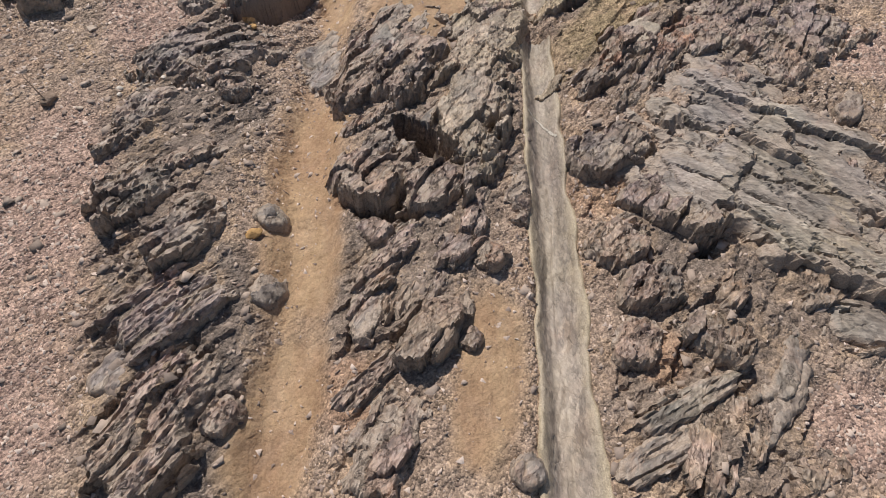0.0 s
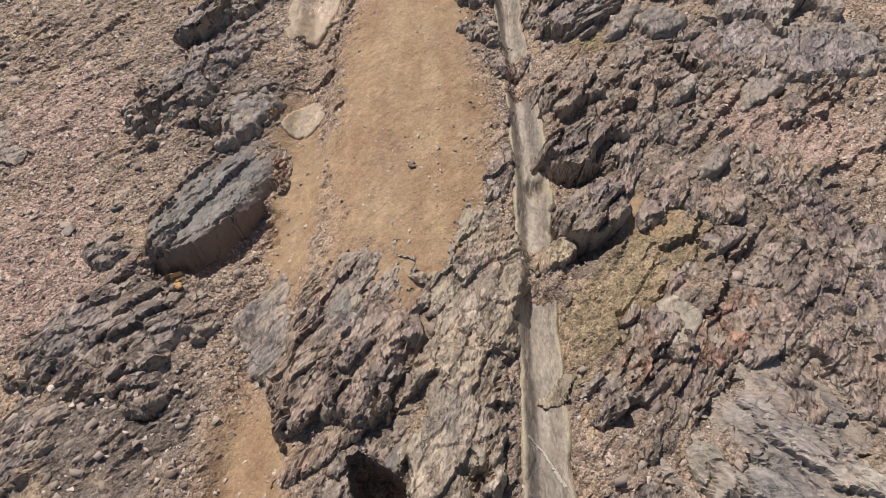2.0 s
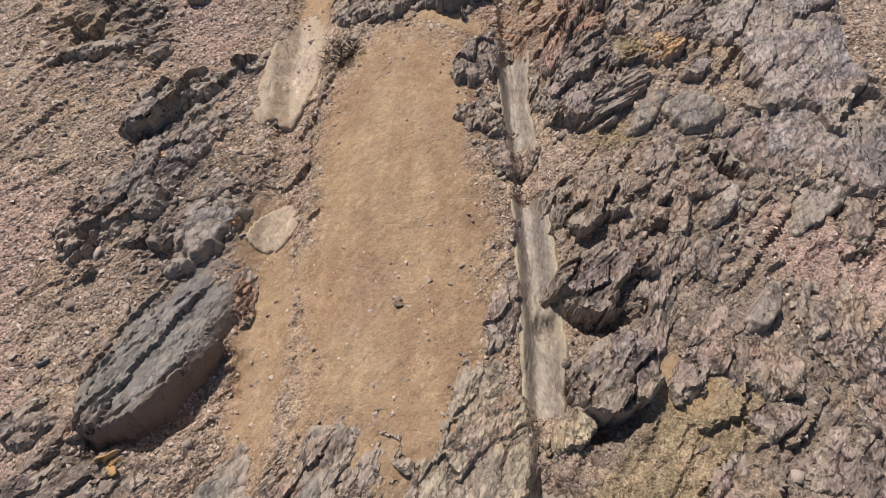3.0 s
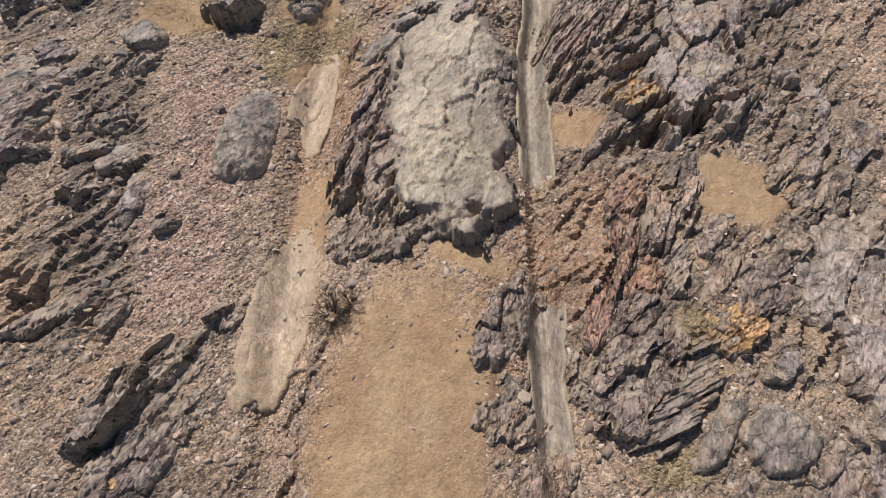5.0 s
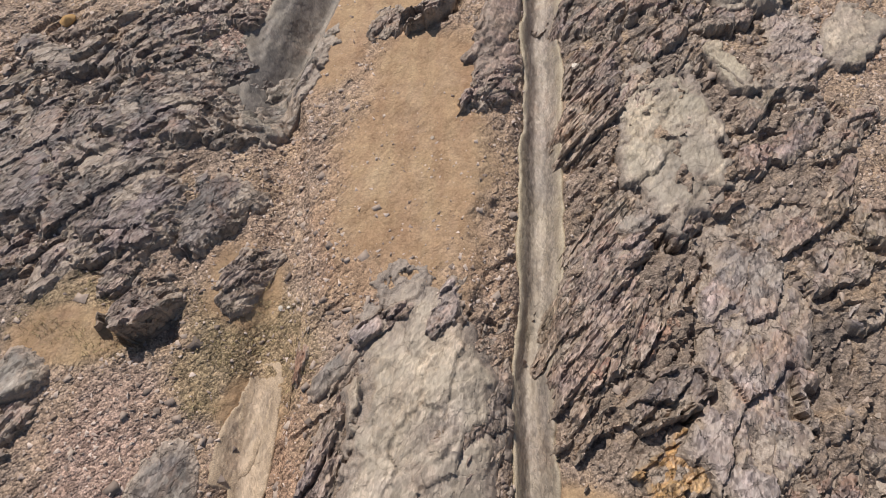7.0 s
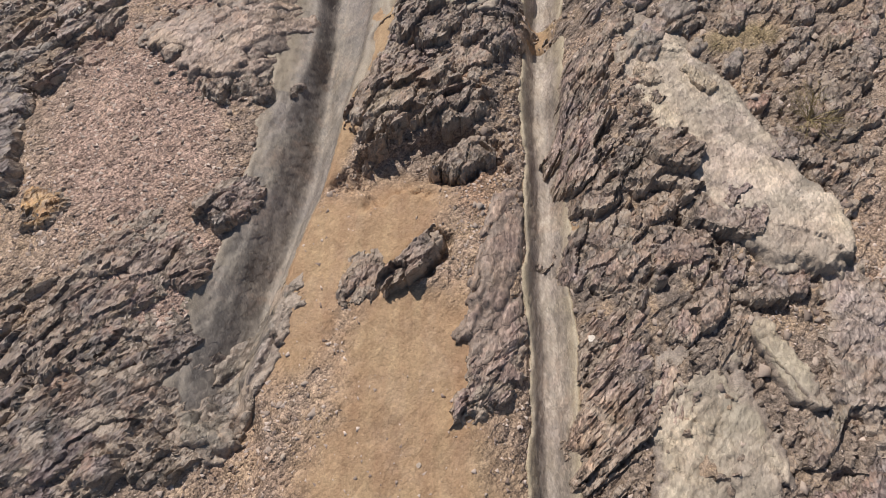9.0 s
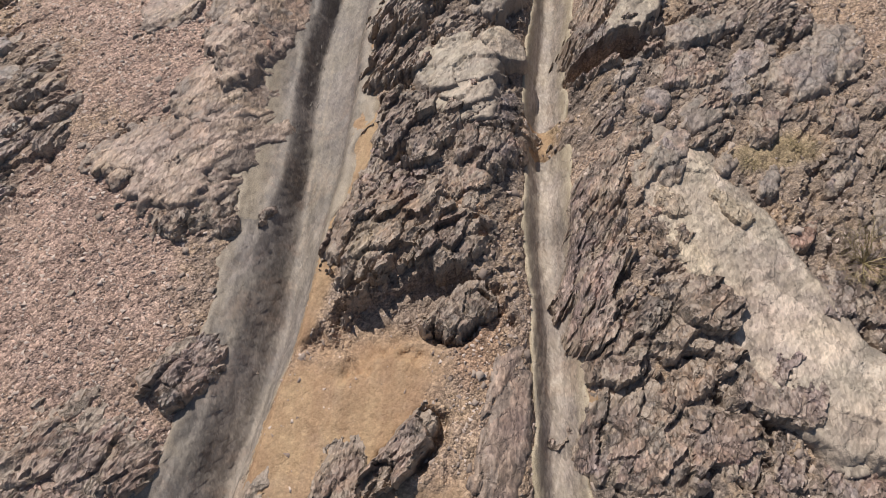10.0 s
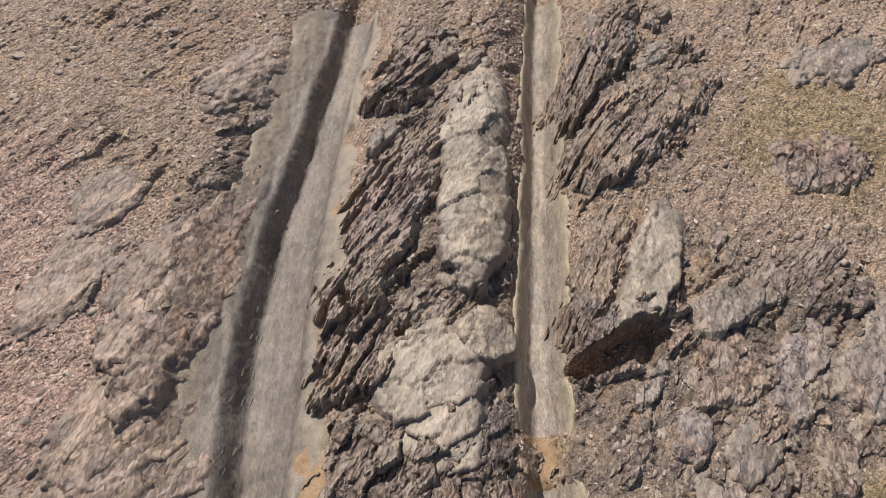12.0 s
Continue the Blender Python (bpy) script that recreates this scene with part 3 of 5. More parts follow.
zone("dark", 1.45, 0.12, 0.54, 0.40, 54)


def zone_masks(x, y):
    ragged = 0.28 * fbm(x * 4, y * 4, 4, 21) + 0.2 * fbm(x * 17, y * 17, 3, 22)
    out = {k: np.zeros(x.shape) for k in ("sand", "red", "grass", "pink", "dark", "bed")}
    for kind, px, py, length, width, a in ZONES:
        u = (x - px) * math.cos(a) + (y - py) * math.sin(a)
        v = (y - py) * math.cos(a) - (x - px) * math.sin(a)
        d = (np.abs(2 * u / length) ** 2.6 + np.abs(2 * v / width) ** 2.6) ** (1 / 2.6)
        soft = 0.3 if kind == "sand" else 0.4
        out[kind] = np.maximum(out[kind], 1 - ramp(d + 0.9 * ragged, 1.08 - soft, 1.08 + soft))
    return out


def sheet(name, x, y, z, keep, mats, layers, smooth=False, shaken=True):
    """A mesh from grids of places; keep marks the faces that stay."""
    ny, nx = x.shape
    shake = np.random.default_rng(nx * 7 + ny)
    jx, jy = shake.uniform(-0.32, 0.32, (2, ny, nx))
    jx[:, 0] = jx[:, -1] = jy[0] = jy[-1] = 0
    ux, uy, vx, vy = np.gradient(x, axis=1), np.gradient(y, axis=1), np.gradient(x, axis=0), np.gradient(y, axis=0)
    if shaken:
        jx, jy = jx * (np.hypot(ux, uy) < 0.05), jy * (np.hypot(vx, vy) < 0.05)
        x, y = x + jx * ux + jy * vx, y + jx * uy + jy * vy
    idx = np.arange(nx * ny).reshape(ny, nx)
    faces = np.stack([idx[:-1, :-1], idx[:-1, 1:], idx[1:, 1:], idx[1:, :-1]], -1)[keep]
    used, faces = np.unique(faces, return_inverse=True)
    faces = faces.reshape(-1, 4)
    me = bpy.data.meshes.new(name)
    me.vertices.add(len(used))
    me.vertices.foreach_set("co", np.stack([x, y, z], -1).reshape(-1, 3)[used].astype(np.float32).ravel())
    me.loops.add(faces.size)
    me.loops.foreach_set("vertex_index", faces.astype(np.int32).ravel())
    me.polygons.add(len(faces))
    me.polygons.foreach_set("loop_start", np.arange(0, faces.size, 4, dtype=np.int32))
    me.polygons.foreach_set("use_smooth", smooth[keep] if isinstance(smooth, np.ndarray) else np.full(len(faces), smooth))
    for key, values in layers.items():
        me.attributes.new(key, "FLOAT", "POINT").data.foreach_set("value", values.reshape(-1)[used].astype(np.float32))
    me.materials.append(mats)
    me.update(calc_edges=True)
    return me


def spread(low, high, step, far):
    """Even steps from low to high and growing ones out to far."""
    out, gap = [], step
    while not out or out[-1] < far:
        gap *= 1.35
        out.append((out[-1] if out else 0) + gap)
    out = np.array(out)
    return np.concatenate([low - out[::-1], np.arange(low, high, step), high + out])


def surface_z(x, y, masks):
    """The ground with its rubble and ledges."""
    loose = 1 - masks["sand"]
    st = radians(54)
    p, q = x * math.cos(st) + y * math.sin(st), y * math.cos(st) - x * math.sin(st)
    rocky = np.clip(0.3 + 0.5 * masks["dark"] + 0.9 * masks["bed"] - 0.25 * masks["pink"] - 0.5 * masks["grass"] + 0.8 * fbm(x * 1.1, y * 1.1, 3, 33), 0.08, 1.5)
    _, gap, tag, dx, dy = cells(p * 3.2 + 0.4 * fbm(x * 5, y * 5, 2, 32), q * 6.5, 7)
    ledge = 0.034 * (tag - 0.5) + 0.06 * facet(tag, dx, dy, 1.0)
    _, gap, tag, dx, dy = cells(p * 7 + 0.3 * fbm(x * 5, y * 5, 2, 34), q * 13, 4)
    ledge = ledge + 0.018 * (tag - 0.5) + 0.032 * facet(tag, dx, dy, 1.0)
    _, gap, tag, dx, dy = cells(p * 17 + q * 2, q * 27, 3)
    calm = 0.35 + 0.65 * ramp(fbm(x * 2.3, y * 2.3, 3, 36), -0.2, 0.15)
    rubble = 1.15 * calm * rocky * (ledge + 0.009 * (tag - 0.5) + 0.014 * facet(tag, dx, dy, 1.0)) + 0.014 * fbm(x * 9, y * 9, 4, 30) + 0.006 * fbm(x * 37, y * 37, 2, 35)
    near = (np.abs(x) < 8) & (np.abs(y - 6) < 14)
    for rut, fill in ((rut_left, fill_left), (rut_right, fill_right)):
        _, s, w = rut(x, y)
        clear = (1 - fill(y)) * (1 - ramp(np.abs(s), 1.1 * w, 1.7 * w))
        rubble = rubble * (1 - clear) - 0.02 * clear
    return ground_z(x, y) + np.where(near, loose * rubble + (1 - loose) * 0.01 * fbm(x * 7, y * 7, 4, 31), 0)


def make_ground():
    x, y = np.meshgrid(spread(-3.4, 4.0, 0.0155, 300), spread(-1.7, 14.3, 0.0155, 300))
    masks = zone_masks(x, y)
    z = surface_z(x, y, masks)
    keep = np.ones((x.shape[0] - 1, x.shape[1] - 1), bool)
    me = sheet("ground", x, y, z, keep, GROUND, masks, smooth=masks["sand"][:-1, :-1] > 0.35)
    return tagged(new("ground", me), "dry slope of tan sand, pinkish gravel and broken rock", "ground", kind="structure")


make_ground()


def rut_z(depth, x, y, t, low, high):
    """Height of the worn stone; t runs from one brow to the other."""
    rim = np.where(t < 0, (t + 0.15) * 0.72, t + 0.1) if depth is rut_left else t
    _, gap, tag, dx, dy = cells(x * 9 + 0.3 * y, y * 2.6, 44)
    z = land(x, y) - depth(x, y)[0] + 0.006 * fbm(x * 30, y * 5, 3, 41) + 0.016 * fbm(x * 5, y * 3, 3, 42)
    z = z + (0.01 if depth is rut_left else 0.005) * (tag - 0.5) - 0.007 * (1 - ramp(gap, 0, 0.06))
    z = z - 0.06 * ramp(np.abs(rim) + 0.5 * fbm(x * 7, y * 5, 3, 45), 0.95, 1.5)
    return z - 0.12 * (1 - ramp(y, low, low + 0.5)) - 0.12 * ramp(y, high - 0.5, high), rim


def make_rut(depth, middle_x, middle_y, low, high, label):
    """The worn stone channel of one wheel."""
    t, y = np.meshgrid(np.linspace(*((-2.3, 1.3, 56) if depth is rut_left else (-1.45, 1.4, 40))), np.arange(low, high, 0.02))
    middle = np.interp(y, middle_y, middle_x)
    off = depth(middle, y)[1]
    wide = np.where(t < 0, depth(middle - 0.08, y)[2], depth(middle + 0.08, y)[2])
    x = middle - off + t * wide * 1.02
    z, rim = rut_z(depth, x, y, t, low, high)
    tone = 0.5 + 0.5 * fbm(x * 14, y * 2.2, 3, 43)
    me = sheet("wheel_rut", x, y, z, np.ones((x.shape[0] - 1, x.shape[1] - 1), bool), ROCK["rut" if depth is rut_left else "rut_pale"], {"tone": tone, "rim": np.clip(1.15 - np.where((t < 0) & (y > 9.3) & (depth is rut_left), 1.3, 0.75) * np.abs(rim), 0, 1)}, smooth=True)
    return tagged(new("wheel_rut", me), label, "wheel rut", "pair of cart ruts", "structure")


make_rut(rut_left, LEFT_X, LEFT_Y, 6.85, 13.9, "deep smooth grey stone channel worn by wheels")
make_rut(rut_right, RIGHT_X, RIGHT_Y, -2.2, 13.9, "long narrow grey stone channel worn by wheels")

# ---- outcrops ----
STYLE = {  # material, size of the fractured pieces, fine beds, strike, name of a piece, name, label, category
    "dark": ("dark", 0.17, 0.085, 0.004, 52, "rock_block", "rock_outcrop", "dark grey-brown fractured bedrock outcrop with sharp broken edges", "outcrop"),
    "mid": ("mid", 0.19, 0.1, 0.004, 55, "rock_block", "rock_outcrop", "brownish grey weathered bedrock outcrop among gravel", "outcrop"),
    "pale": ("pale", 0.3, 0.2, 0.003, 60, "rock_block", "rock_outcrop", "pale beige weathered bedrock hump with chipped surface", "outcrop"),
    "worn": ("olive", 0.2, 0.1, 0.003, 62, "flat_rock", "worn_patch", "brown weathered patch on the cream rock slab", "bedrock"),
    "buff": ("buff", 0.4, 0.2, 0.002, 85, "flat_rock", "worn_rock", "smooth buff stone worn flat in the earth-filled rut", "bedrock"),
    "grey": ("grey", 0.26, 0.14, 0.004, 60, "rock_block", "rock_outcrop", "mauve-grey bedrock outcrop with a flat worn top", "outcrop"),
    "slate": ("slate", 0.34, 0.14, 0.003, 55, "flat_rock", "slate_rock", "smooth dark grey slab of slate-like rock in gravel", "rock"),
    "chipped": ("olive", 0.2, 0.1, 0.004, 62, "rock_block", "rock_outcrop", "pale grey-beige chipped bedrock beside the narrow rut", "outcrop"),
    "slab": ("slab", 0.7, 0.13, 0.003, None, "flat_rock", "split_rock", "large split slate-grey slab standing proud of the gravel", "rock"),
    "slabm": ("slate", 0.6, 0.3, 0.002, 60, "flat_rock", "rounded_rock", "smooth mauve-grey rounded slab lying in gravel", "rock"),
    "slateo": ("slateo", 0.26, 0.15, 0.004, 45, "rock_block", "rock_outcrop", "blue-grey slaty bedrock with rough broken surface", "outcrop"),
    "thin": ("thin", 0.28, 0.055, 0.006, 58, "rock_leaf", "layered_outcrop", "thinly layered grey-brown rock with upturned edges", "outcrop"),
    "strata": ("strata", 0.5, 0.13, 0.003, 60, "rock_bed", "layered_outcrop", "olive-brown bedded rock beside the deep rut", "outcrop"),
    "red": ("red", 0.13, 0.06, 0.005, 60, "rock_block", "red_rock", "rusty red-brown broken rock in earth", "rock"),
    "redthin": ("red", 0.2, 0.045, 0.006, 75, "rock_leaf", "red_rock", "thin upright rusty red rock edge", "rock"),
    "ochre": ("ochre", 0.13, 0.07, 0.006, 35, "rock_block", "ochre_rock", "yellow-ochre stained broken rock", "rock"),
    "plate": ("slate", 0.4, 0.04, 0.004, 35, "rock_plate", "rock_plates", "upturned thin grey rock plates", "rock"),
    "block": ("block", 0.5, 0.19, 0.002, None, "rock_block", "jointed_rock", "light grey bedrock split by joints into angular blocks", "outcrop"),
    "smooth": ("smooth", 0.5, 0.3, 0.002, -45, "flat_rock", "pale_bedrock", "long smooth cream-coloured slab of bare rock", "bedrock"),
}
BREAK = {  # height of the steps, share that is broken everywhere, depth of the cracks, depth of the chips
    "dark": (0.042, 0.2, 0.010, 0.012), "mid": (0.034, 0.12, 0.009, 0.010), "pale": (0.018, 0.06, 0.006, 0.012),
    "worn": (0.012, 0.1, 0.004, 0.006), "buff": (0.008, 0.0, 0.002, 0.004), "grey": (0.022, 0.06, 0.009, 0.008), "slate": (0.018, 0.1, 0.006, 0.006), "chipped": (0.022, 0.3, 0.010, 0.012),
    "slab": (0.055, 0.15, 0.024, 0.007), "slabm": (0.008, 0.0, 0.002, 0.002), "slateo": (0.021, 0.08, 0.005, 0.008),
    "thin": (0.036, 0.55, 0.008, 0.012), "strata": (0.016, 0.08, 0.005, 0.006), "red": (0.03, 0.5, 0.010, 0.013),
    "redthin": (0.03, 0.6, 0.008, 0.010), "ochre": (0.032, 0.5, 0.010, 0.013), "plate": (0.045, 0.3, 0.010, 0.005),
    "block": (0.036, 0.0, 0.026, 0.004), "smooth": (0.008, 0.0, 0.002, 0.007),
}


def joined(group):
    """Numbers the connected bits of equal groups."""
    lab = np.arange(group.size).reshape(group.shape)
    across, down = group[:, 1:] == group[:, :-1], group[1:] == group[:-1]
    for _ in range(400):
        was = lab.copy()
        m = np.where(across, np.maximum(lab[:, 1:], lab[:, :-1]), 0)
        lab[:, 1:], lab[:, :-1] = np.maximum(lab[:, 1:], m), np.maximum(lab[:, :-1], m)
        m = np.where(down, np.maximum(lab[1:], lab[:-1]), 0)
        lab[1:], lab[:-1] = np.maximum(lab[1:], m), np.maximum(lab[:-1], m)
        if (lab == was).all():
            break
    for _ in range(40):                # crumbs go to a neighbour
        kinds, where, size = np.unique(lab, return_inverse=True, return_counts=True)
        crumb = (size[where.reshape(lab.shape)] < 40) & (group >= 0)
        if not crumb.any():
            break
        for axis, step in ((0, 1), (0, -1), (1, 1), (1, -1)):
            side, side_ok = np.roll(lab, step, axis), np.roll((group >= 0) & ~crumb, step, axis)
            take = crumb & side_ok
            lab, crumb = np.where(take, side, lab), crumb & ~take
    return lab


count, STANDING = [0], []


def outcrop(style, x, y, length, width, angle, height):
    """A knob of bedrock, broken into pieces along its beds, steepest away from the sun."""
    rock, ca, cb, beds, strike, piece, name, label, category = STYLE[style]
    count[0] += 1
    STANDING.append((x, y, length, width))
    seed, a = 100 + 13 * count[0], radians(angle)
    st = radians(angle if strike is None else strike + 34 * (float(rnd(np.array([count[0]]), np.array([5]), 3)[0]) - 0.5))
    reach = 1.5
    long, short = (0.0135, 0.0075) if cb < 0.06 else (0.0105, 0.0085)      # the faces of the break run along the beds
    c, s = abs(math.cos(st - a)), abs(math.sin(st - a))
    half_u, half_v = reach * (length * c + width * s) / 2, reach * (length * s + width * c) / 2
    nu, nv = max(9, int(2 * half_u / long)), max(9, int(2 * half_v / short))
    chip = np.random.default_rng(seed)
    u, v = np.meshgrid(np.linspace(-half_u, half_u, nu), np.linspace(-half_v, half_v, nv))
    u, v = u + chip.uniform(-0.25, 0.25, u.shape) * long, v + chip.uniform(-0.25, 0.25, u.shape) * short
    gx, gy = x + u * math.cos(st) - v * math.sin(st), y + u * math.sin(st) + v * math.cos(st)
    u, v = (gx - x) * math.cos(a) + (gy - y) * math.sin(a), (gy - y) * math.cos(a) - (gx - x) * math.sin(a)
    step, calm, crack, chips_deep = BREAK[style]
    wob, wob2 = 0.2 * fbm(gx * 5, gy * 5, 2, seed) + 0.1 * fbm(gx * 26, gy * 26, 3, seed + 21), 0.25 * fbm(gx * 5, gy * 5, 2, seed + 22) + 0.12 * fbm(gx * 26, gy * 26, 3, seed + 23)
    p, q = (gx * math.cos(st) + gy * math.sin(st)) / ca + wob, (gy * math.cos(st) - gx * math.sin(st)) / cb + wob2
    _, gap, tag, dx, dy = cells(p, q, seed)
    _, gap2, tag2, dx2, dy2 = cells(p * 2.1 + 0.5 * q, q * 1.9 - 0.25 * p, seed + 5)
    _, gap3, tag3, dx3, dy3 = cells(p * 4.7 - 0.8 * q, q * 3.9 + 0.5 * p, seed + 6)
    if cb < 0.05:
        tag3, dx3, dy3 = tag2, 0 * tag2, 0 * tag2
    du = (np.abs(2 * u / length) ** 3 + np.abs(2 * v / width) ** 3) ** (1 / 3)
    whole = 0.6 if style == "pale" else 0.28 if style in ("pale", "smooth", "slabm", "slab", "buff") else 1.0
    edge = 1 - du + whole * (0.34 * (tag - 0.5) + 0.2 * (tag2 - 0.5) + 0.45 * fbm(gx * 5, gy * 5, 3, seed + 2)) + (0.1 if height < 0.12 else 0.05) * (tag3 - 0.5) + (0.22 * whole if height < 0.12 else 0.04) * fbm(gx * 19, gy * 19, 3, seed + 12)
    for px, py, pl, pw, turn, deep in PITS:
        if deep >= 0.15:
            edge = edge - 3 * (1 - ramp(hollow(gx, gy, px, py, pl, pw, turn), 0.8, 1.0))
    lean = ((gx - x) * 0.3 - (gy - y) * 0.95) / (0.5 * max(width, 0.6 * length))
    shore = np.clip(0.34 - 0.24 * lean, 0.12 if height >= 0.12 else 0.25, 0.7)              # steep towards the valley, running out into the earth uphill
    if style in ("pale", "smooth", "buff"):
        shore = np.clip(0.17 - 0.06 * lean, 0.1, 0.3)
    rise = np.clip(edge / shore, 0, 1) ** 0.8
    # worn flats and broken stretches lie side by side
    broken = calm + (1 - calm) * ramp(fbm(gx * 3.7, gy * 3.7, 3, seed + 7), -0.16, 0.14)
    flat = 0.4 if style in ("block", "slab") else 1.0
    rough = broken * (0.3 + 0.7 * (cb < 0.06) + 0.7 * ramp(fbm(gx * 9, gy * 9, 2, seed + 8), -0.1, 0.2) * (cb >= 0.06))
    size = min(1.0, 0.32 + 4.5 * height)
    face = step * size * (0.75 * (tag - 0.5) + 1.15 * flat * facet(tag, dx, dy, 1.0))
    face = face + 0.5 * flat * step * size * broken * (0.7 * (tag2 - 0.5) + 1.1 * facet(tag2, dx2, dy2, 1.0))
    face = face + chips_deep * rough * (0.9 * (tag3 - 0.5) + 1.3 * facet(tag3, dx3, dy3, 1.0))
    _, _, tag4, dx4, dy4 = cells(gx * 31 + 9 * wob, gy * 31 + 9 * wob2, seed + 13)
    face = face + 0.3 * chips_deep * rough * (0.9 * (tag4 - 0.5) + 1.4 * facet(tag4, dx4, dy4, 1.0))
    split = ramp(fbm(gx * 7, gy * 7, 2, seed + 10), -0.25, 0.05)
    face = face - crack * (split * (1 - ramp(gap, 0.02, 0.02 + 0.011 / cb)) + 0.5 * broken * (1 - ramp(gap2, 0.02, 0.02 + 0.016 / cb)))
    z = 0.62 * min(height, 0.12 + 0.25 * max(0, height - 0.12)) * rise * (0.75 + 0.3 * lean + 0.25 * (tag - 0.5)) + face * (0.25 + 0.75 * rise)
    z = z + beds * fbm(p * 1.5, q * (9 if beds > 0.005 else 4), 3, seed + 3) + 0.0035 * broken * fbm(gx * 45, gy * 45, 3, seed + 4)
    z = np.where(edge > 0, z, z * np.clip(1 + edge / 0.06, 0, 1) - 0.03 + 0.8 * edge) + ground_z(gx, gy, False)
    pocket = ramp(-(0.9 * (tag2 - 0.5) + 0.7 * (tag - 0.5) + 0.8 * fbm(gx * 6, gy * 6, 3, seed + 14)), 0.22, 0.5) * (0.0 if whole < 1 or style == "block" else 0.9)
    tone = np.clip(0.5 + 0.6 * (tag - 0.5) + 0.45 * (tag2 - 0.5) + 0.3 * (tag3 - 0.5) + 0.35 * fbm(gx * 4, gy * 4, 3, seed + 11), 0, 1)
    keep = ((edge[:-1, :-1] > -0.06) | (edge[1:, 1:] > -0.06))
    # the pieces are the coarse cells of the fractures, each in one bit
    coarse = 0.4 if cb > 0.06 else 0.16
    group = np.floor(cells(p * 0.4 + 3.3, q * coarse + 1.7, seed + 9)[2] * 9999)[:-1, :-1]
    group = joined(np.where(keep, group, -1))
    top = tagged(new(name), label, category)
    top.location = (x, y, float(ground_z(np.array([x]), np.array([y]), False)[0]))
    for k in np.unique(group[keep]):
        part_keep = keep & (group == k)
        if part_keep.sum() < 4:
            continue
        me = sheet(piece, gx - x, gy - y, z - top.location.z, part_keep, ROCK[rock], {"tone": tone, "rim": np.clip(edge, 0, 1) * (1 - pocket)}, smooth=style in ("pale", "smooth", "slabm", "slate", "strata", "buff"), shaken=False)
        new(piece, me).parent = top
    if not top.children:
        bpy.data.objects.remove(top)
        return None
    main = max(top.children, key=lambda ob: len(ob.data.polygons))
    main.name = "main_mass"
    return top


outcrop("buff", -0.49, 3.91, 0.67, 0.27, 76, 0.02)
outcrop("buff", -0.57, 5.33, 0.79, 0.20, 91, 0.02)
outcrop("buff", -0.56, 3.93, 1.03, 0.29, 86, 0.02)
outcrop("ochre", -0.66, 2.83, 0.27, 0.11, 91, 0.05)
outcrop("buff", -0.47, 2.78, 0.31, 0.21, 58, 0.02)
outcrop("slate", -0.49, 1.44, 0.51, 0.20, 85, 0.04)
outcrop("slate", -0.42, 1.40, 0.56, 0.19, 91, 0.04)
outcrop("mid", -0.75, 6.18, 0.32, 0.17, 57, 0.03)
outcrop("chipped", 0.98, 1.79, 0.23, 0.12, 35, 0.06)
outcrop("chipped", 0.94, 1.12, 0.19, 0.10, 54, 0.05)
outcrop("mid", 0.78, 3.22, 0.30, 0.20, 46, 0.06)
outcrop("thin", 0.71, 3.43, 0.26, 0.12, 32, 0.06)
outcrop("mid", 0.79, 2.77, 0.23, 0.09, 68, 0.04)
outcrop("mid", -0.02, 1.32, 0.81, 0.58, 67, 0.10)
outcrop("dark", 0.06, 1.16, 0.42, 0.41, 59, 0.22)
outcrop("chipped", 0.55, 1.22, 1.52, 0.38, 81, 0.10)
outcrop("mid", -0.04, 0.41, 0.41, 0.32, -23, 0.22)
outcrop("mid", 0.30, 0.34, 0.32, 0.28, 26, 0.20)
outcrop("mid", 0.03, 0.09, 0.11, 0.18, 48, 0.08)
outcrop("chipped", 0.68, 1.52, 0.69, 0.23, 84, 0.10)
outcrop("mid", 0.73, 0.36, 0.36, 0.16, 79, 0.05)
outcrop("mid", 0.56, -0.04, 0.17, 0.18, 47, 0.10)
outcrop("mid", 0.34, -0.40, 0.40, 0.26, 77, 0.22)
outcrop("mid", 0.49, -0.45, 0.12, 0.10, 63, 0.08)
outcrop("mid", 0.17, -0.88, 0.42, 0.25, 66, 0.08)
outcrop("slate", 0.71, -0.96, 0.15, 0.14, 43, 0.08)
outcrop("dark", -1.17, 0.26, 0.40, 0.29, 68, 0.12)
outcrop("dark", -0.88, 0.04, 0.45, 0.27, 65, 0.22)
outcrop("thin", -0.82, -0.36, 0.51, 0.35, 55, 0.10)
outcrop("thin", -0.71, -0.80, 0.65, 0.33, 80, 0.12)
outcrop("mid", -0.49, -0.80, 0.15, 0.12, 68, 0.08)
outcrop("slate", -0.44, -0.21, 0.19, 0.17, 83, 0.06)
outcrop("slate", -0.50, 0.19, 0.11, 0.13, 39, 0.05)
outcrop("dark", -0.88, 1.10, 0.15, 0.11, 7, 0.09)
outcrop("dark", -1.20, 1.23, 0.49, 0.36, 69, 0.06)
outcrop("dark", -0.89, 1.33, 0.54, 0.29, 63, 0.08)
outcrop("mid", -0.91, 1.09, 0.22, 0.27, 41, 0.06)
outcrop("dark", -1.29, 0.85, 0.31, 0.26, 70, 0.05)
outcrop("dark", 1.20, 0.60, 0.39, 0.30, 15, 0.12)
outcrop("dark", 1.21, 1.12, 0.34, 0.20, 28, 0.08)
outcrop("red", 1.26, 1.23, 0.31, 0.12, 78, 0.08)
outcrop("pale", 1.44, 1.39, 0.29, 0.21, 52, 0.10)
outcrop("block", 1.94, 0.45, 1.29, 1.04, -48, 0.13)
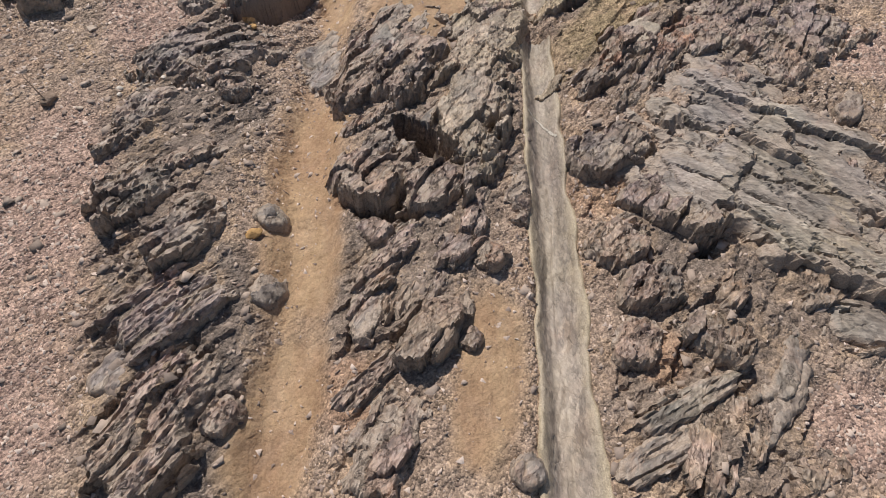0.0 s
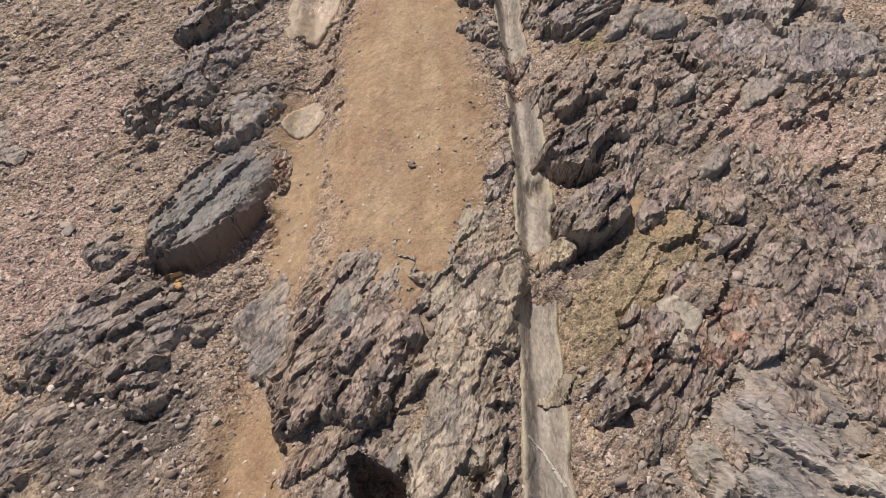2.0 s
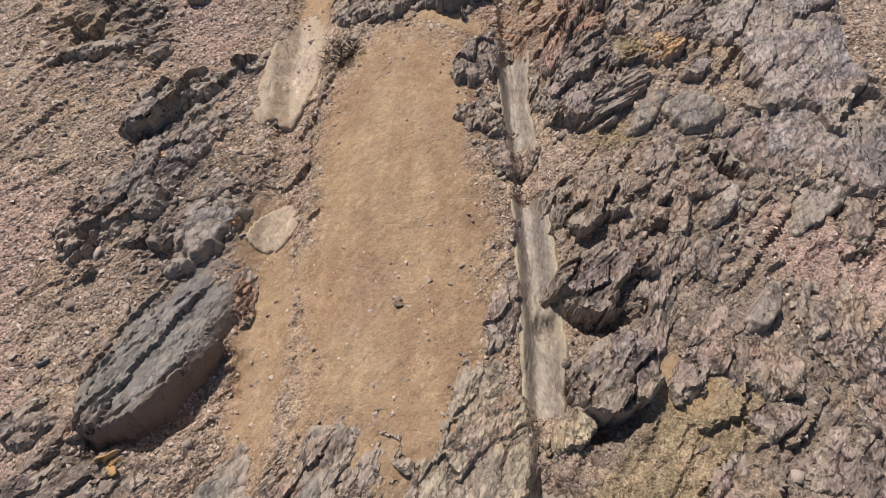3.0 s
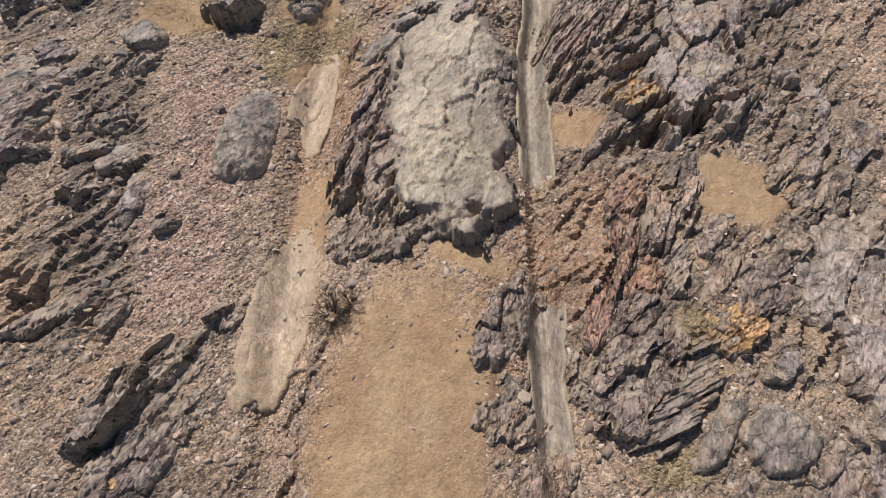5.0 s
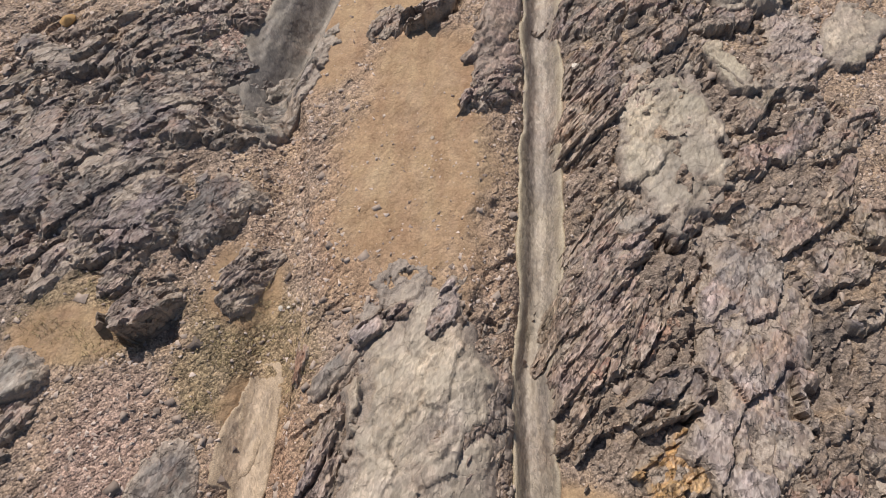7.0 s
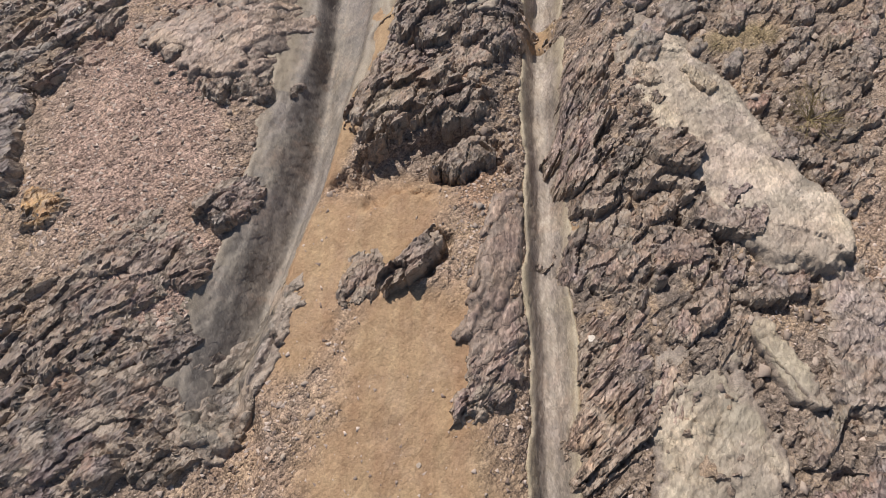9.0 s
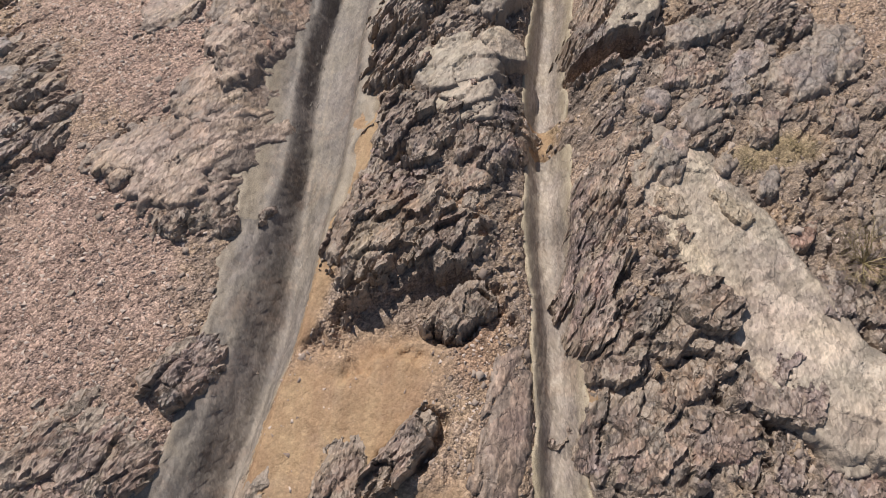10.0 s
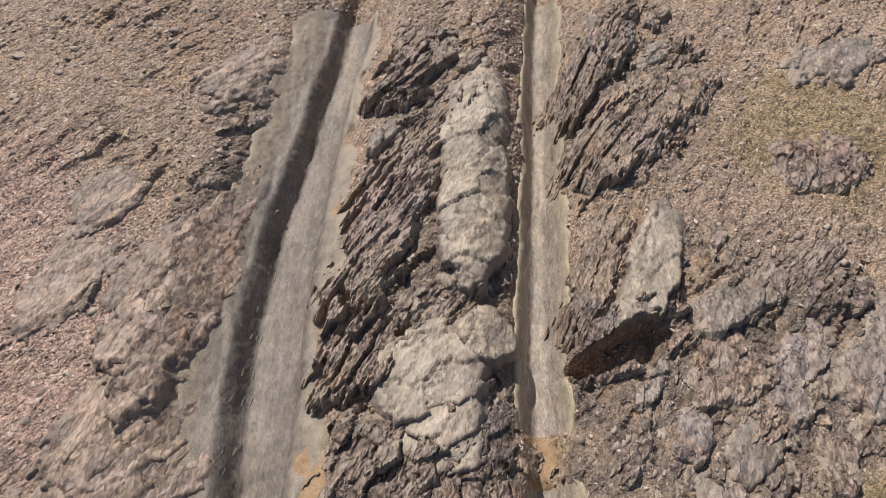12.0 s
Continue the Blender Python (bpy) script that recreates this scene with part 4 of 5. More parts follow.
outcrop("block", 1.81, 0.75, 0.73, 0.31, -48, 0.16)
outcrop("block", 1.47, 0.81, 0.29, 0.17, -78, 0.10)
outcrop("block", 1.52, 0.36, 0.36, 0.30, -46, 0.13)
outcrop("block", 1.69, 0.51, 0.32, 0.25, -67, 0.09)
outcrop("block", 1.96, 0.61, 0.18, 0.23, -8, 0.09)
outcrop("block", 1.99, 0.23, 0.20, 0.23, -51, 0.07)
outcrop("block", 2.14, -0.02, 0.39, 0.26, -47, 0.08)
outcrop("block", 2.06, -0.36, 0.25, 0.26, -13, 0.07)
outcrop("block", 2.28, 0.27, 0.30, 0.28, -44, 0.08)
outcrop("mid", 2.14, 0.46, 0.23, 0.29, -47, 0.06)
outcrop("dark", 1.46, 0.17, 0.36, 0.22, -48, 0.26)
outcrop("mid", 1.15, 0.03, 0.25, 0.23, -35, 0.10)
outcrop("dark", 1.25, -0.19, 0.25, 0.26, -15, 0.12)
outcrop("ochre", 1.21, 0.17, 0.11, 0.10, 44, 0.07)
outcrop("dark", 1.47, -0.42, 0.28, 0.23, -49, 0.10)
outcrop("plate", 1.34, -0.71, 0.57, 0.12, 29, 0.08)
outcrop("plate", 1.20, -0.88, 0.48, 0.13, 36, 0.08)
outcrop("thin", 1.45, -0.82, 0.51, 0.22, 43, 0.06)
outcrop("mid", 1.72, -0.93, 0.15, 0.19, -67, 0.05)
outcrop("mid", 1.95, 1.45, 0.49, 0.51, -28, 0.07)
outcrop("dark", 2.33, 1.47, 0.58, 0.50, -48, 0.08)
outcrop("mid", 1.85, 1.07, 0.27, 0.25, -50, 0.07)
outcrop("slate", 2.42, 0.83, 0.28, 0.10, 60, 0.05)
outcrop("slab", -0.82, 2.14, 0.90, 0.36, 64, 0.13)
outcrop("slate", -0.78, 2.79, 0.50, 0.27, 70, 0.08)
outcrop("dark", -1.04, 3.08, 1.27, 0.26, 64, 0.07)
outcrop("dark", -1.25, 1.73, 0.18, 0.19, 49, 0.08)
outcrop("dark", -1.25, 1.33, 0.52, 0.27, 56, 0.06)
outcrop("mid", -0.73, 1.42, 0.18, 0.17, 42, 0.08)
outcrop("ochre", -0.88, 1.59, 0.11, 0.10, 38, 0.06)
outcrop("mid", -0.85, 1.04, 0.15, 0.16, 31, 0.08)
outcrop("red", -0.55, 2.38, 0.28, 0.12, 92, 0.04)
outcrop("thin", -0.22, 1.24, 0.67, 0.17, 85, 0.11)
outcrop("slate", -0.05, 1.60, 0.40, 0.26, 73, 0.05)
outcrop("mid", 0.08, 1.31, 0.46, 0.32, 65, 0.07)
outcrop("mid", 0.64, 1.81, 0.34, 0.20, 54, 0.05)
outcrop("dark", 1.16, 2.47, 0.47, 0.32, 33, 0.20)
outcrop("dark", 1.16, 2.91, 0.46, 0.32, 36, 0.18)
outcrop("dark", 1.15, 2.02, 0.38, 0.30, 38, 0.20)
outcrop("dark", 1.16, 3.70, 0.54, 0.43, 53, 0.12)
outcrop("mid", 1.72, 2.09, 0.42, 0.38, -48, 0.08)
outcrop("dark", 2.21, 1.95, 0.83, 0.37, -65, 0.07)
outcrop("mid", 1.37, 1.34, 0.25, 0.25, 1, 0.12)
outcrop("red", 1.69, 1.37, 0.52, 0.20, 47, 0.07)
outcrop("mid", 2.12, 1.25, 0.47, 0.38, -58, 0.06)
outcrop("mid", 1.80, 1.37, 0.41, 0.27, 23, 0.06)
outcrop("block", 1.76, 0.97, 0.49, 0.22, -4, 0.08)
outcrop("grey", 2.45, 3.22, 1.01, 0.67, -20, 0.09)
outcrop("mid", 0.72, 2.29, 0.40, 0.14, 71, 0.06)
outcrop("red", -1.05, 1.71, 0.11, 0.09, 25, 0.05)
outcrop("grey", 2.34, 3.87, 0.76, 1.12, 7, 0.12)
outcrop("mid", 2.10, 3.17, 0.57, 0.38, 15, 0.06)
outcrop("slate", 1.70, 3.44, 0.26, 0.29, 32, 0.08)
outcrop("ochre", 1.61, 3.92, 0.31, 0.27, 39, 0.09)
outcrop("dark", 1.15, 3.90, 0.51, 0.29, 59, 0.15)
outcrop("plate", 1.41, 3.65, 0.70, 0.19, 58, 0.09)
outcrop("dark", 0.60, 3.93, 0.61, 0.22, 67, 0.07)
outcrop("dark", 0.60, 3.53, 0.35, 0.17, 64, 0.05)
outcrop("dark", -1.02, 3.56, 0.87, 0.20, 53, 0.20)
outcrop("dark", -1.24, 2.76, 0.51, 0.17, 59, 0.08)
outcrop("ochre", -1.09, 3.10, 0.10, 0.14, 55, 0.05)
outcrop("mid", -0.15, 4.37, 0.36, 0.31, 11, 0.06)
outcrop("mid", 1.65, 3.00, 0.29, 0.28, 21, 0.05)
outcrop("pale", 0.25, 5.22, 1.84, 0.73, 92, 0.17)
outcrop("mid", -0.08, 4.82, 0.65, 0.17, 86, 0.10)
outcrop("thin", -0.23, 5.10, 1.31, 0.19, 80, 0.10)
outcrop("thin", -0.24, 4.32, 0.38, 0.15, 83, 0.07)
outcrop("dark", 0.52, 5.53, 0.71, 0.21, 86, 0.07)
outcrop("grey", 1.71, 5.84, 1.70, 0.52, 83, 0.20)
outcrop("ochre", 1.32, 5.28, 0.41, 0.23, 39, 0.24)
outcrop("dark", 1.32, 5.59, 0.42, 0.21, 38, 0.26)
outcrop("thin", 1.01, 6.03, 1.43, 0.36, 78, 0.09)
outcrop("thin", 1.25, 5.95, 0.73, 0.27, 64, 0.08)
outcrop("dark", 2.17, 6.24, 0.38, 0.24, 40, 0.10)
outcrop("red", 1.20, 4.62, 0.38, 0.16, 64, 0.08)
outcrop("redthin", 1.17, 4.36, 0.62, 0.16, 84, 0.09)
outcrop("redthin", 1.05, 4.05, 0.5, 0.14, 80, 0.07)
outcrop("red", 1.24, 4.12, 0.3, 0.16, 70, 0.08)
outcrop("thin", 1.39, 4.51, 0.59, 0.23, 58, 0.09)
outcrop("mid", 2.08, 4.80, 0.44, 0.19, 54, 0.07)
outcrop("grey", 2.19, 5.14, 0.43, 0.20, 53, 0.06)
outcrop("slabm", -0.91, 4.98, 0.71, 0.29, 87, 0.10)
outcrop("slate", -1.62, 5.54, 0.26, 0.27, 47, 0.10)
outcrop("dark", -1.18, 4.33, 0.13, 0.11, 38, 0.06)
outcrop("dark", -1.60, 4.94, 0.20, 0.24, 75, 0.05)
outcrop("mid", -0.72, 6.14, 0.39, 0.18, 64, 0.05)
outcrop("buff", -0.62, 5.43, 0.62, 0.19, 78, 0.02)
outcrop("redthin", -0.38, 5.72, 0.41, 0.09, 88, 0.05)
outcrop("dark", -1.18, 5.92, 0.35, 0.23, 56, 0.24)
outcrop("slateo", -1.58, 6.60, 0.84, 1.00, 61, 0.10)
outcrop("slateo", -2.05, 6.75, 0.9, 0.7, 70, 0.10)
outcrop("slateo", -1.34, 7.27, 0.96, 0.72, 47, 0.10)
outcrop("slateo", -1.01, 6.50, 0.63, 0.34, 53, 0.08)
outcrop("slate", -0.76, 7.36, 0.78, 0.35, 71, 0.07)
outcrop("slateo", -2.22, 4.94, 0.97, 0.52, 100, 0.10)
outcrop("slateo", -2.35, 6.16, 0.98, 0.68, 97, 0.10)
outcrop("slateo", -2.39, 8.87, 1.21, 0.29, 106, 0.10)
outcrop("slateo", -2.08, 2.02, 0.85, 0.40, 72, 0.12)
outcrop("slateo", -2.14, 7.45, 0.24, 0.55, 69, 0.08)
outcrop("slateo", -2.54, 11.55, 0.27, 0.36, 78, 0.06)
outcrop("dark", -1.47, 6.23, 0.35, 0.23, 33, 0.08)
outcrop("dark", -1.55, 7.62, 0.56, 0.36, 76, 0.09)
outcrop("pale", 1.50, 7.02, 1.25, 0.55, 93, 0.08)
outcrop("thin", 1.09, 7.33, 1.07, 0.33, 75, 0.09)
outcrop("thin", 0.99, 6.17, 0.79, 0.26, 71, 0.07)
outcrop("dark", 1.21, 6.30, 0.34, 0.17, 15, 0.10)
outcrop("red", 1.19, 5.82, 0.43, 0.21, 33, 0.08)
outcrop("grey", 1.81, 5.90, 0.61, 0.29, 60, 0.06)
outcrop("mid", 1.96, 6.47, 0.50, 0.30, 31, 0.06)
outcrop("dark", 2.26, 6.24, 0.25, 0.18, 28, 0.10)
outcrop("dark", 2.15, 7.00, 0.48, 0.23, 47, 0.06)
outcrop("grey", 2.28, 7.56, 0.68, 0.30, 59, 0.09)
outcrop("pale", 2.62, 7.71, 0.62, 0.32, 50, 0.07)
outcrop("mid", 0.53, 7.46, 0.61, 0.28, 71, 0.08)
outcrop("mid", -0.15, 7.93, 0.40, 0.24, 70, 0.05)
outcrop("strata", 0.56, 8.02, 0.9, 0.24, 74, 0.07)
outcrop("dark", 1.18, 8.09, 0.55, 0.58, 41, 0.08)
outcrop("dark", 1.35, 8.62, 0.57, 0.46, 0, 0.12)
outcrop("dark", 1.78, 8.36, 0.40, 0.44, -24, 0.12)
outcrop("pale", 1.88, 7.50, 0.47, 0.13, -68, 0.10)
outcrop("mid", 1.59, 8.09, 0.29, 0.25, -62, 0.07)
outcrop("grey", 2.26, 7.57, 0.92, 0.27, -94, 0.08)
outcrop("pale", 2.01, 8.04, 0.22, 0.27, -44, 0.08)
outcrop("slate", -0.75, 7.51, 0.97, 0.33, 74, 0.08)
outcrop("mid", -1.43, 7.73, 0.43, 0.23, 35, 0.07)
outcrop("dark", -1.44, 7.51, 0.29, 0.32, 46, 0.06)
outcrop("dark", -0.99, 7.00, 0.27, 0.19, 26, 0.07)
outcrop("ochre", -1.93, 8.29, 0.18, 0.27, 55, 0.06)
outcrop("smooth", 1.84, 8.80, 1.96, 0.64, -70, 0.12)
outcrop("mid", 1.44, 9.11, 0.38, 0.23, -63, 0.07)
outcrop("worn", 1.52, 9.28, 0.30, 0.17, -72, 0.085)
outcrop("worn", 1.81, 9.26, 0.34, 0.11, -60, 0.085)
outcrop("thin", 1.11, 9.14, 1.23, 0.30, 79, 0.12)
outcrop("dark", 1.13, 8.44, 0.33, 0.25, 13, 0.22)
outcrop("dark", 1.52, 8.77, 0.51, 0.27, -49, 0.24)
outcrop("dark", 1.82, 8.24, 0.30, 0.24, -24, 0.12)
outcrop("mid", 1.20, 8.04, 0.42, 0.25, 21, 0.09)
outcrop("mid", 1.52, 8.05, 0.37, 0.27, -50, 0.08)
outcrop("mid", 2.00, 7.96, 0.18, 0.29, -19, 0.07)
outcrop("dark", 1.08, 7.64, 0.19, 0.15, 32, 0.07)
outcrop("dark", 2.21, 8.76, 0.39, 0.29, -68, 0.08)
outcrop("pale", 1.87, 7.47, 0.44, 0.13, -74, 0.08)
outcrop("mid", 1.37, 7.30, 0.33, 0.32, -29, 0.06)
outcrop("dark", -0.03, 9.17, 0.77, 0.50, 58, 0.17)
outcrop("dark", 0.31, 9.09, 0.55, 0.37, 35, 0.16)
outcrop("dark", 0.12, 9.91, 0.60, 0.51, 60, 0.12)
outcrop("pale", 0.45, 10.15, 0.37, 0.35, 32, 0.12)
outcrop("dark", 0.61, 9.84, 0.58, 0.44, 30, 0.10)
outcrop("mid", 0.41, 8.70, 0.34, 0.23, 46, 0.10)
outcrop("dark", 0.14, 8.05, 0.52, 0.17, 54, 0.2)
outcrop("mid", -0.26, 9.19, 0.49, 0.15, 73, 0.08)
outcrop("strata", 0.52, 7.62, 0.6, 0.2, 70, 0.06)
outcrop("thin", 0.57, 7.51, 0.49, 0.19, 72, 0.06)
outcrop("mid", -1.07, 7.95, 0.23, 0.16, 60, 0.07)
outcrop("dark", -0.95, 8.40, 0.41, 0.24, 51, 0.10)
outcrop("mid", -1.31, 8.04, 0.50, 0.45, 51, 0.05)
outcrop("slate", -1.53, 7.68, 0.35, 0.18, 30, 0.08)
outcrop("dark", -1.47, 7.53, 0.33, 0.25, 54, 0.08)
outcrop("ochre", -1.90, 8.28, 0.27, 0.25, 49, 0.05)
outcrop("strata", -1.09, 9.80, 1.08, 0.71, 45, 0.06)
outcrop("dark", -1.02, 9.33, 0.64, 0.30, 21, 0.07)
outcrop("strata", -1.05, 9.93, 0.86, 0.41, 70, 0.06)
outcrop("strata", -0.90, 11.09, 1.62, 0.46, 73, 0.08)
outcrop("strata", -1.35, 9.62, 0.46, 0.49, 65, 0.06)
outcrop("strata", -1.05, 11.08, 0.81, 0.40, 59, 0.05)
outcrop("dark", -0.98, 10.71, 0.34, 0.29, 50, 0.09)
outcrop("strata", -1.19, 10.23, 0.50, 0.24, 61, 0.05)
outcrop("thin", 0.20, 11.38, 1.70, 0.44, 69, 0.14)
outcrop("thin", 0.03, 10.47, 0.66, 0.40, 58, 0.12)
outcrop("pale", 0.71, 11.68, 1.75, 0.42, 84, 0.13)
outcrop("pale", 0.35, 10.36, 0.70, 0.49, 11, 0.14)
outcrop("pale", 0.43, 10.04, 0.40, 0.37, 8, 0.09)
outcrop("pale", 0.67, 10.53, 0.31, 0.32, 31, 0.15)
outcrop("mid", 0.41, 10.10, 0.37, 0.32, 38, 0.10)
outcrop("dark", 0.06, 10.04, 0.32, 0.30, 32, 0.12)
outcrop("dark", 0.68, 10.03, 0.47, 0.18, 68, 0.07)
outcrop("mid", 0.07, 9.37, 0.47, 0.33, 56, 0.10)
outcrop("pale", 0.46, 10.15, 0.44, 0.40, 48, 0.08)
outcrop("thin", 1.63, 11.79, 1.04, 0.54, 39, 0.11)
outcrop("thin", 1.32, 10.88, 0.78, 0.27, 59, 0.11)
outcrop("pale", 1.61, 10.89, 0.90, 0.28, 62, 0.15)
outcrop("dark", 1.40, 10.56, 0.60, 0.2, 15, 0.2)
outcrop("slate", 1.90, 10.62, 0.49, 0.26, 20, 0.08)
outcrop("mid", 1.81, 10.26, 0.48, 0.34, 23, 0.07)
outcrop("grey", 2.17, 10.27, 0.71, 0.28, 52, 0.07)
outcrop("slate", 2.57, 10.30, 0.76, 0.42, 30, 0.08)
outcrop("mid", 2.33, 9.95, 0.31, 0.19, 7, 0.05)
outcrop("mid", 2.84, 11.45, 0.38, 0.31, 26, 0.06)
outcrop("red", 2.18, 9.10, 0.30, 0.13, 36, 0.07)
outcrop("slate", 3.18, 12.31, 0.72, 0.41, 10, 0.07)
outcrop("strata", -1.52, 10.90, 0.74, 0.35, 78, 0.04)
outcrop("strata", -1.46, 11.48, 0.48, 0.37, 50, 0.04)
outcrop("mid", 0.47, 12.73, 0.42, 0.46, 38, 0.08)
outcrop("thin", 0.31, 12.48, 0.88, 0.40, 57, 0.10)
outcrop("thin", 1.57, 12.49, 1.00, 0.39, 54, 0.11)
outcrop("mid", 2.03, 12.15, 0.85, 0.46, 42, 0.08)
outcrop("mid", 2.73, 11.50, 0.53, 0.43, 19, 0.06)
outcrop("strata", -0.78, 12.60, 0.89, 0.44, 57, 0.06)
outcrop("slateo", -1.03, 10.63, 0.25, 0.24, 60, 0.05)
outcrop("dark", 1.24, 10.33, 0.33, 0.15, -12, 0.10)
outcrop("strata", -0.95, 10.19, 0.63, 0.36, 67, 0.05)
outcrop("strata", -1.17, 10.13, 0.47, 0.34, 60, 0.05)


def low_ledges(amount):
    """Low broken ledges in the stretches of bare bedrock between the larger outcrops."""
    rng = random.Random(31)
    made = 0
    places = np.array([(rng.uniform(-2.9, 3.5), rng.uniform(-1.3, 13.6)) for _ in range(6000)])
    masks = zone_masks(places[:, 0], places[:, 1])
    for number, (x, y) in enumerate(places.tolist()):
        m = {k: float(v[number]) for k, v in masks.items()}
        if max(m["bed"], m["dark"]) < 0.55 or max(m["sand"], m["pink"], m["grass"]) > 0.3:
            continue
        length, width = rng.uniform(0.2, 0.5), rng.uniform(0.1, 0.2)
        if any(abs(float(rut(np.array([x]), np.array([y]))[1][0])) < 0.24 + 0.25 * length for rut in (rut_left, rut_right)):
            continue
        if any(math.hypot(x - px, y - py) < 0.22 * (pl + pw) + 0.3 * width for px, py, pl, pw in STANDING):
            continue
        if float(land(np.array([x]), np.array([y]))[0] - land(np.array([x]), np.array([y]), False)[0]) < -0.02:
            continue
        if x < -0.5 and y < 6 and rng.random() < 0.75:
            continue
        dark = m["dark"] > 0.5
        outcrop(rng.choice(("dark", "dark", "mid", "thin") if dark else ("mid", "mid", "dark", "thin", "slate", "grey")), x, y, length, width, rng.gauss(54, 14), rng.uniform(0.045, 0.09))
        made += 1
        if made == amount:
            break


low_ledges(220)


# ---- gravel ----
def strewn(name, amount, low, high, seed, label, mat, category, flat, power):
    """Many small angular stones, strewn more thickly on the gravel than on the sand."""
    rng = np.random.default_rng(seed)
    x, y = rng.uniform(-3.3, 3.9, amount * 4), rng.uniform(-1.6, 14.2, amount * 4)
    m = zone_masks(x, y)
    if mat is SHARD:
        thick = 0.45 + 0.5 * m["dark"] - 0.4 * m["pink"] - 0.6 * m["sand"] - 0.3 * m["grass"] + 0.5 * fbm(x * 1.6, y * 1.6, 3, 56)
    else:
        thick = 0.5 + 0.5 * m["pink"] - 0.34 * m["sand"] - 0.36 * m["bed"] - 0.25 * m["dark"] - 0.2 * m["grass"] + 0.35 * fbm(x * 1.3, y * 1.3, 3, 55)
    for rut, fill in ((rut_left, fill_left), (rut_right, fill_right)):
        _, s, w = rut(x, y)
        thick = thick * np.where(np.abs(s) < 1.1 * w, 0.12 + 0.88 * fill(y), 1.0)
    ok = rng.random(x.size) < thick
    x, y = x[ok][:amount], y[ok][:amount]
    n = x.size
    if mat is SHARD:
        base = np.array([(1, 0.7, 1), (-1, 0.8, 1), (-0.9, -0.8, 1), (0.8, -1, 1), (1.1, 0.9, -1), (-1.1, 0.9, -1), (-1, -1, -1), (1, -1.1, -1)], float)
        tri = np.array([(0, 1, 2), (0, 2, 3), (0, 4, 5), (0, 5, 1), (1, 5, 6), (1, 6, 2), (2, 6, 7), (2, 7, 3), (3, 7, 4), (3, 4, 0)])
    else:
        base = np.array([(1, 0, -0.5), (-0.6, 0.8, -0.5), (-0.5, -0.9, -0.5), (0.5, 0.1, 0.8), (-0.4, 0.1, 0.7)], float)     # the foot is in the earth
        tri = np.array([(0, 1, 3), (1, 4, 3), (1, 2, 4), (2, 0, 3), (2, 3, 4)])
    corners = len(base)
    size = low + (high - low) * rng.random(n) ** power
    pts = base[None] * rng.uniform(0.55, 1.25, (n, corners, 1)) + rng.uniform(-0.3, 0.3, (n, corners, 3))
    pts = pts * (size[:, None, None] * np.stack([np.ones(n), rng.uniform(0.5, 1, n), rng.uniform(0.5 * flat, flat, n)], -1)[:, None])
    pts[..., 2] += pts[..., 1] * rng.uniform(-0.2, 0.6, n)[:, None]
    turn = rng.normal(radians(54), 0.5, n) if mat is SHARD else rng.uniform(0, 6.3, n)
    c, s = np.cos(turn), np.sin(turn)
    px, py = pts[..., 0] * c[:, None] - pts[..., 1] * s[:, None], pts[..., 0] * s[:, None] + pts[..., 1] * c[:, None]
    z = surface_z(x, y, {k: v[ok][:amount] for k, v in m.items()}) + 0.12 * size
    co = np.stack([px + x[:, None], py + y[:, None], pts[..., 2] + z[:, None]], -1)
    faces = (tri[None] + corners * np.arange(n)[:, None, None]).reshape(-1)
    me = bpy.data.meshes.new(name)
    me.vertices.add(corners * n)
    me.vertices.foreach_set("co", co.astype(np.float32).ravel())
    me.loops.add(len(faces))
    me.loops.foreach_set("vertex_index", faces.astype(np.int32))
    me.polygons.add(len(faces) // 3)
    me.polygons.foreach_set("loop_start", np.arange(0, len(faces), 3, dtype=np.int32))
    me.materials.append(mat)
    me.update(calc_edges=True)
    tagged(new(name, me), label, category, kind="stuff")


strewn("gravel", 90000, 0.0048, 0.021, 5, "loose pinkish grey angular gravel strewn over the ground", GRAVEL, "gravel", 0.7, 2.8)
strewn("rock_shards", 12000, 0.007, 0.026, 6, "broken grey-brown rock shards lying over the ground", SHARD, "rubble", 0.3, 2.4)


# ---- single stones ----
def angular(name, seed, mat):
    """A broken stone of unit radius."""
    rng = random.Random(seed)
    bm = bmesh.new()
    for _ in range(16):
        v = Vector((rng.gauss(0, 1), rng.gauss(0, 1), rng.gauss(0, 1))).normalized() * rng.uniform(0.8, 1.1)
        bm.verts.new((v.x * 1.1, v.y * 0.85, v.z * 0.5))
    res = bmesh.ops.convex_hull(bm, input=bm.verts)
    bmesh.ops.delete(bm, geom=[v for v in bm.verts if not v.link_faces], context="VERTS")
    bmesh.ops.bevel(bm, geom=bm.edges[:], offset=0.07, segments=1, affect="EDGES")
    me = bpy.data.meshes.new(name)
    bm.to_mesh(me)
    bm.free()
    me.materials.append(mat)
    return me


def single_material(name, low, high):
    mat, nt, shader, place = begin(name, 0.88)
    col = blend(nt, steep(nt, noise_of(nt, place, 30, 5, 0.7), 0.3, 0.7), low, high)
    col = blend(nt, 0.5, col, blend(nt, noise_of(nt, place, 170, 4, 0.7), (0.6, 0.6, 0.6), (1.4, 1.38, 1.35)), "MULTIPLY")
    nt.links.new(col, shader.inputs["Base Color"])
    relief(nt, shader, [(noise_of(nt, place, 70, 5, 0.7), 0.006, 0.6)])
    return mat


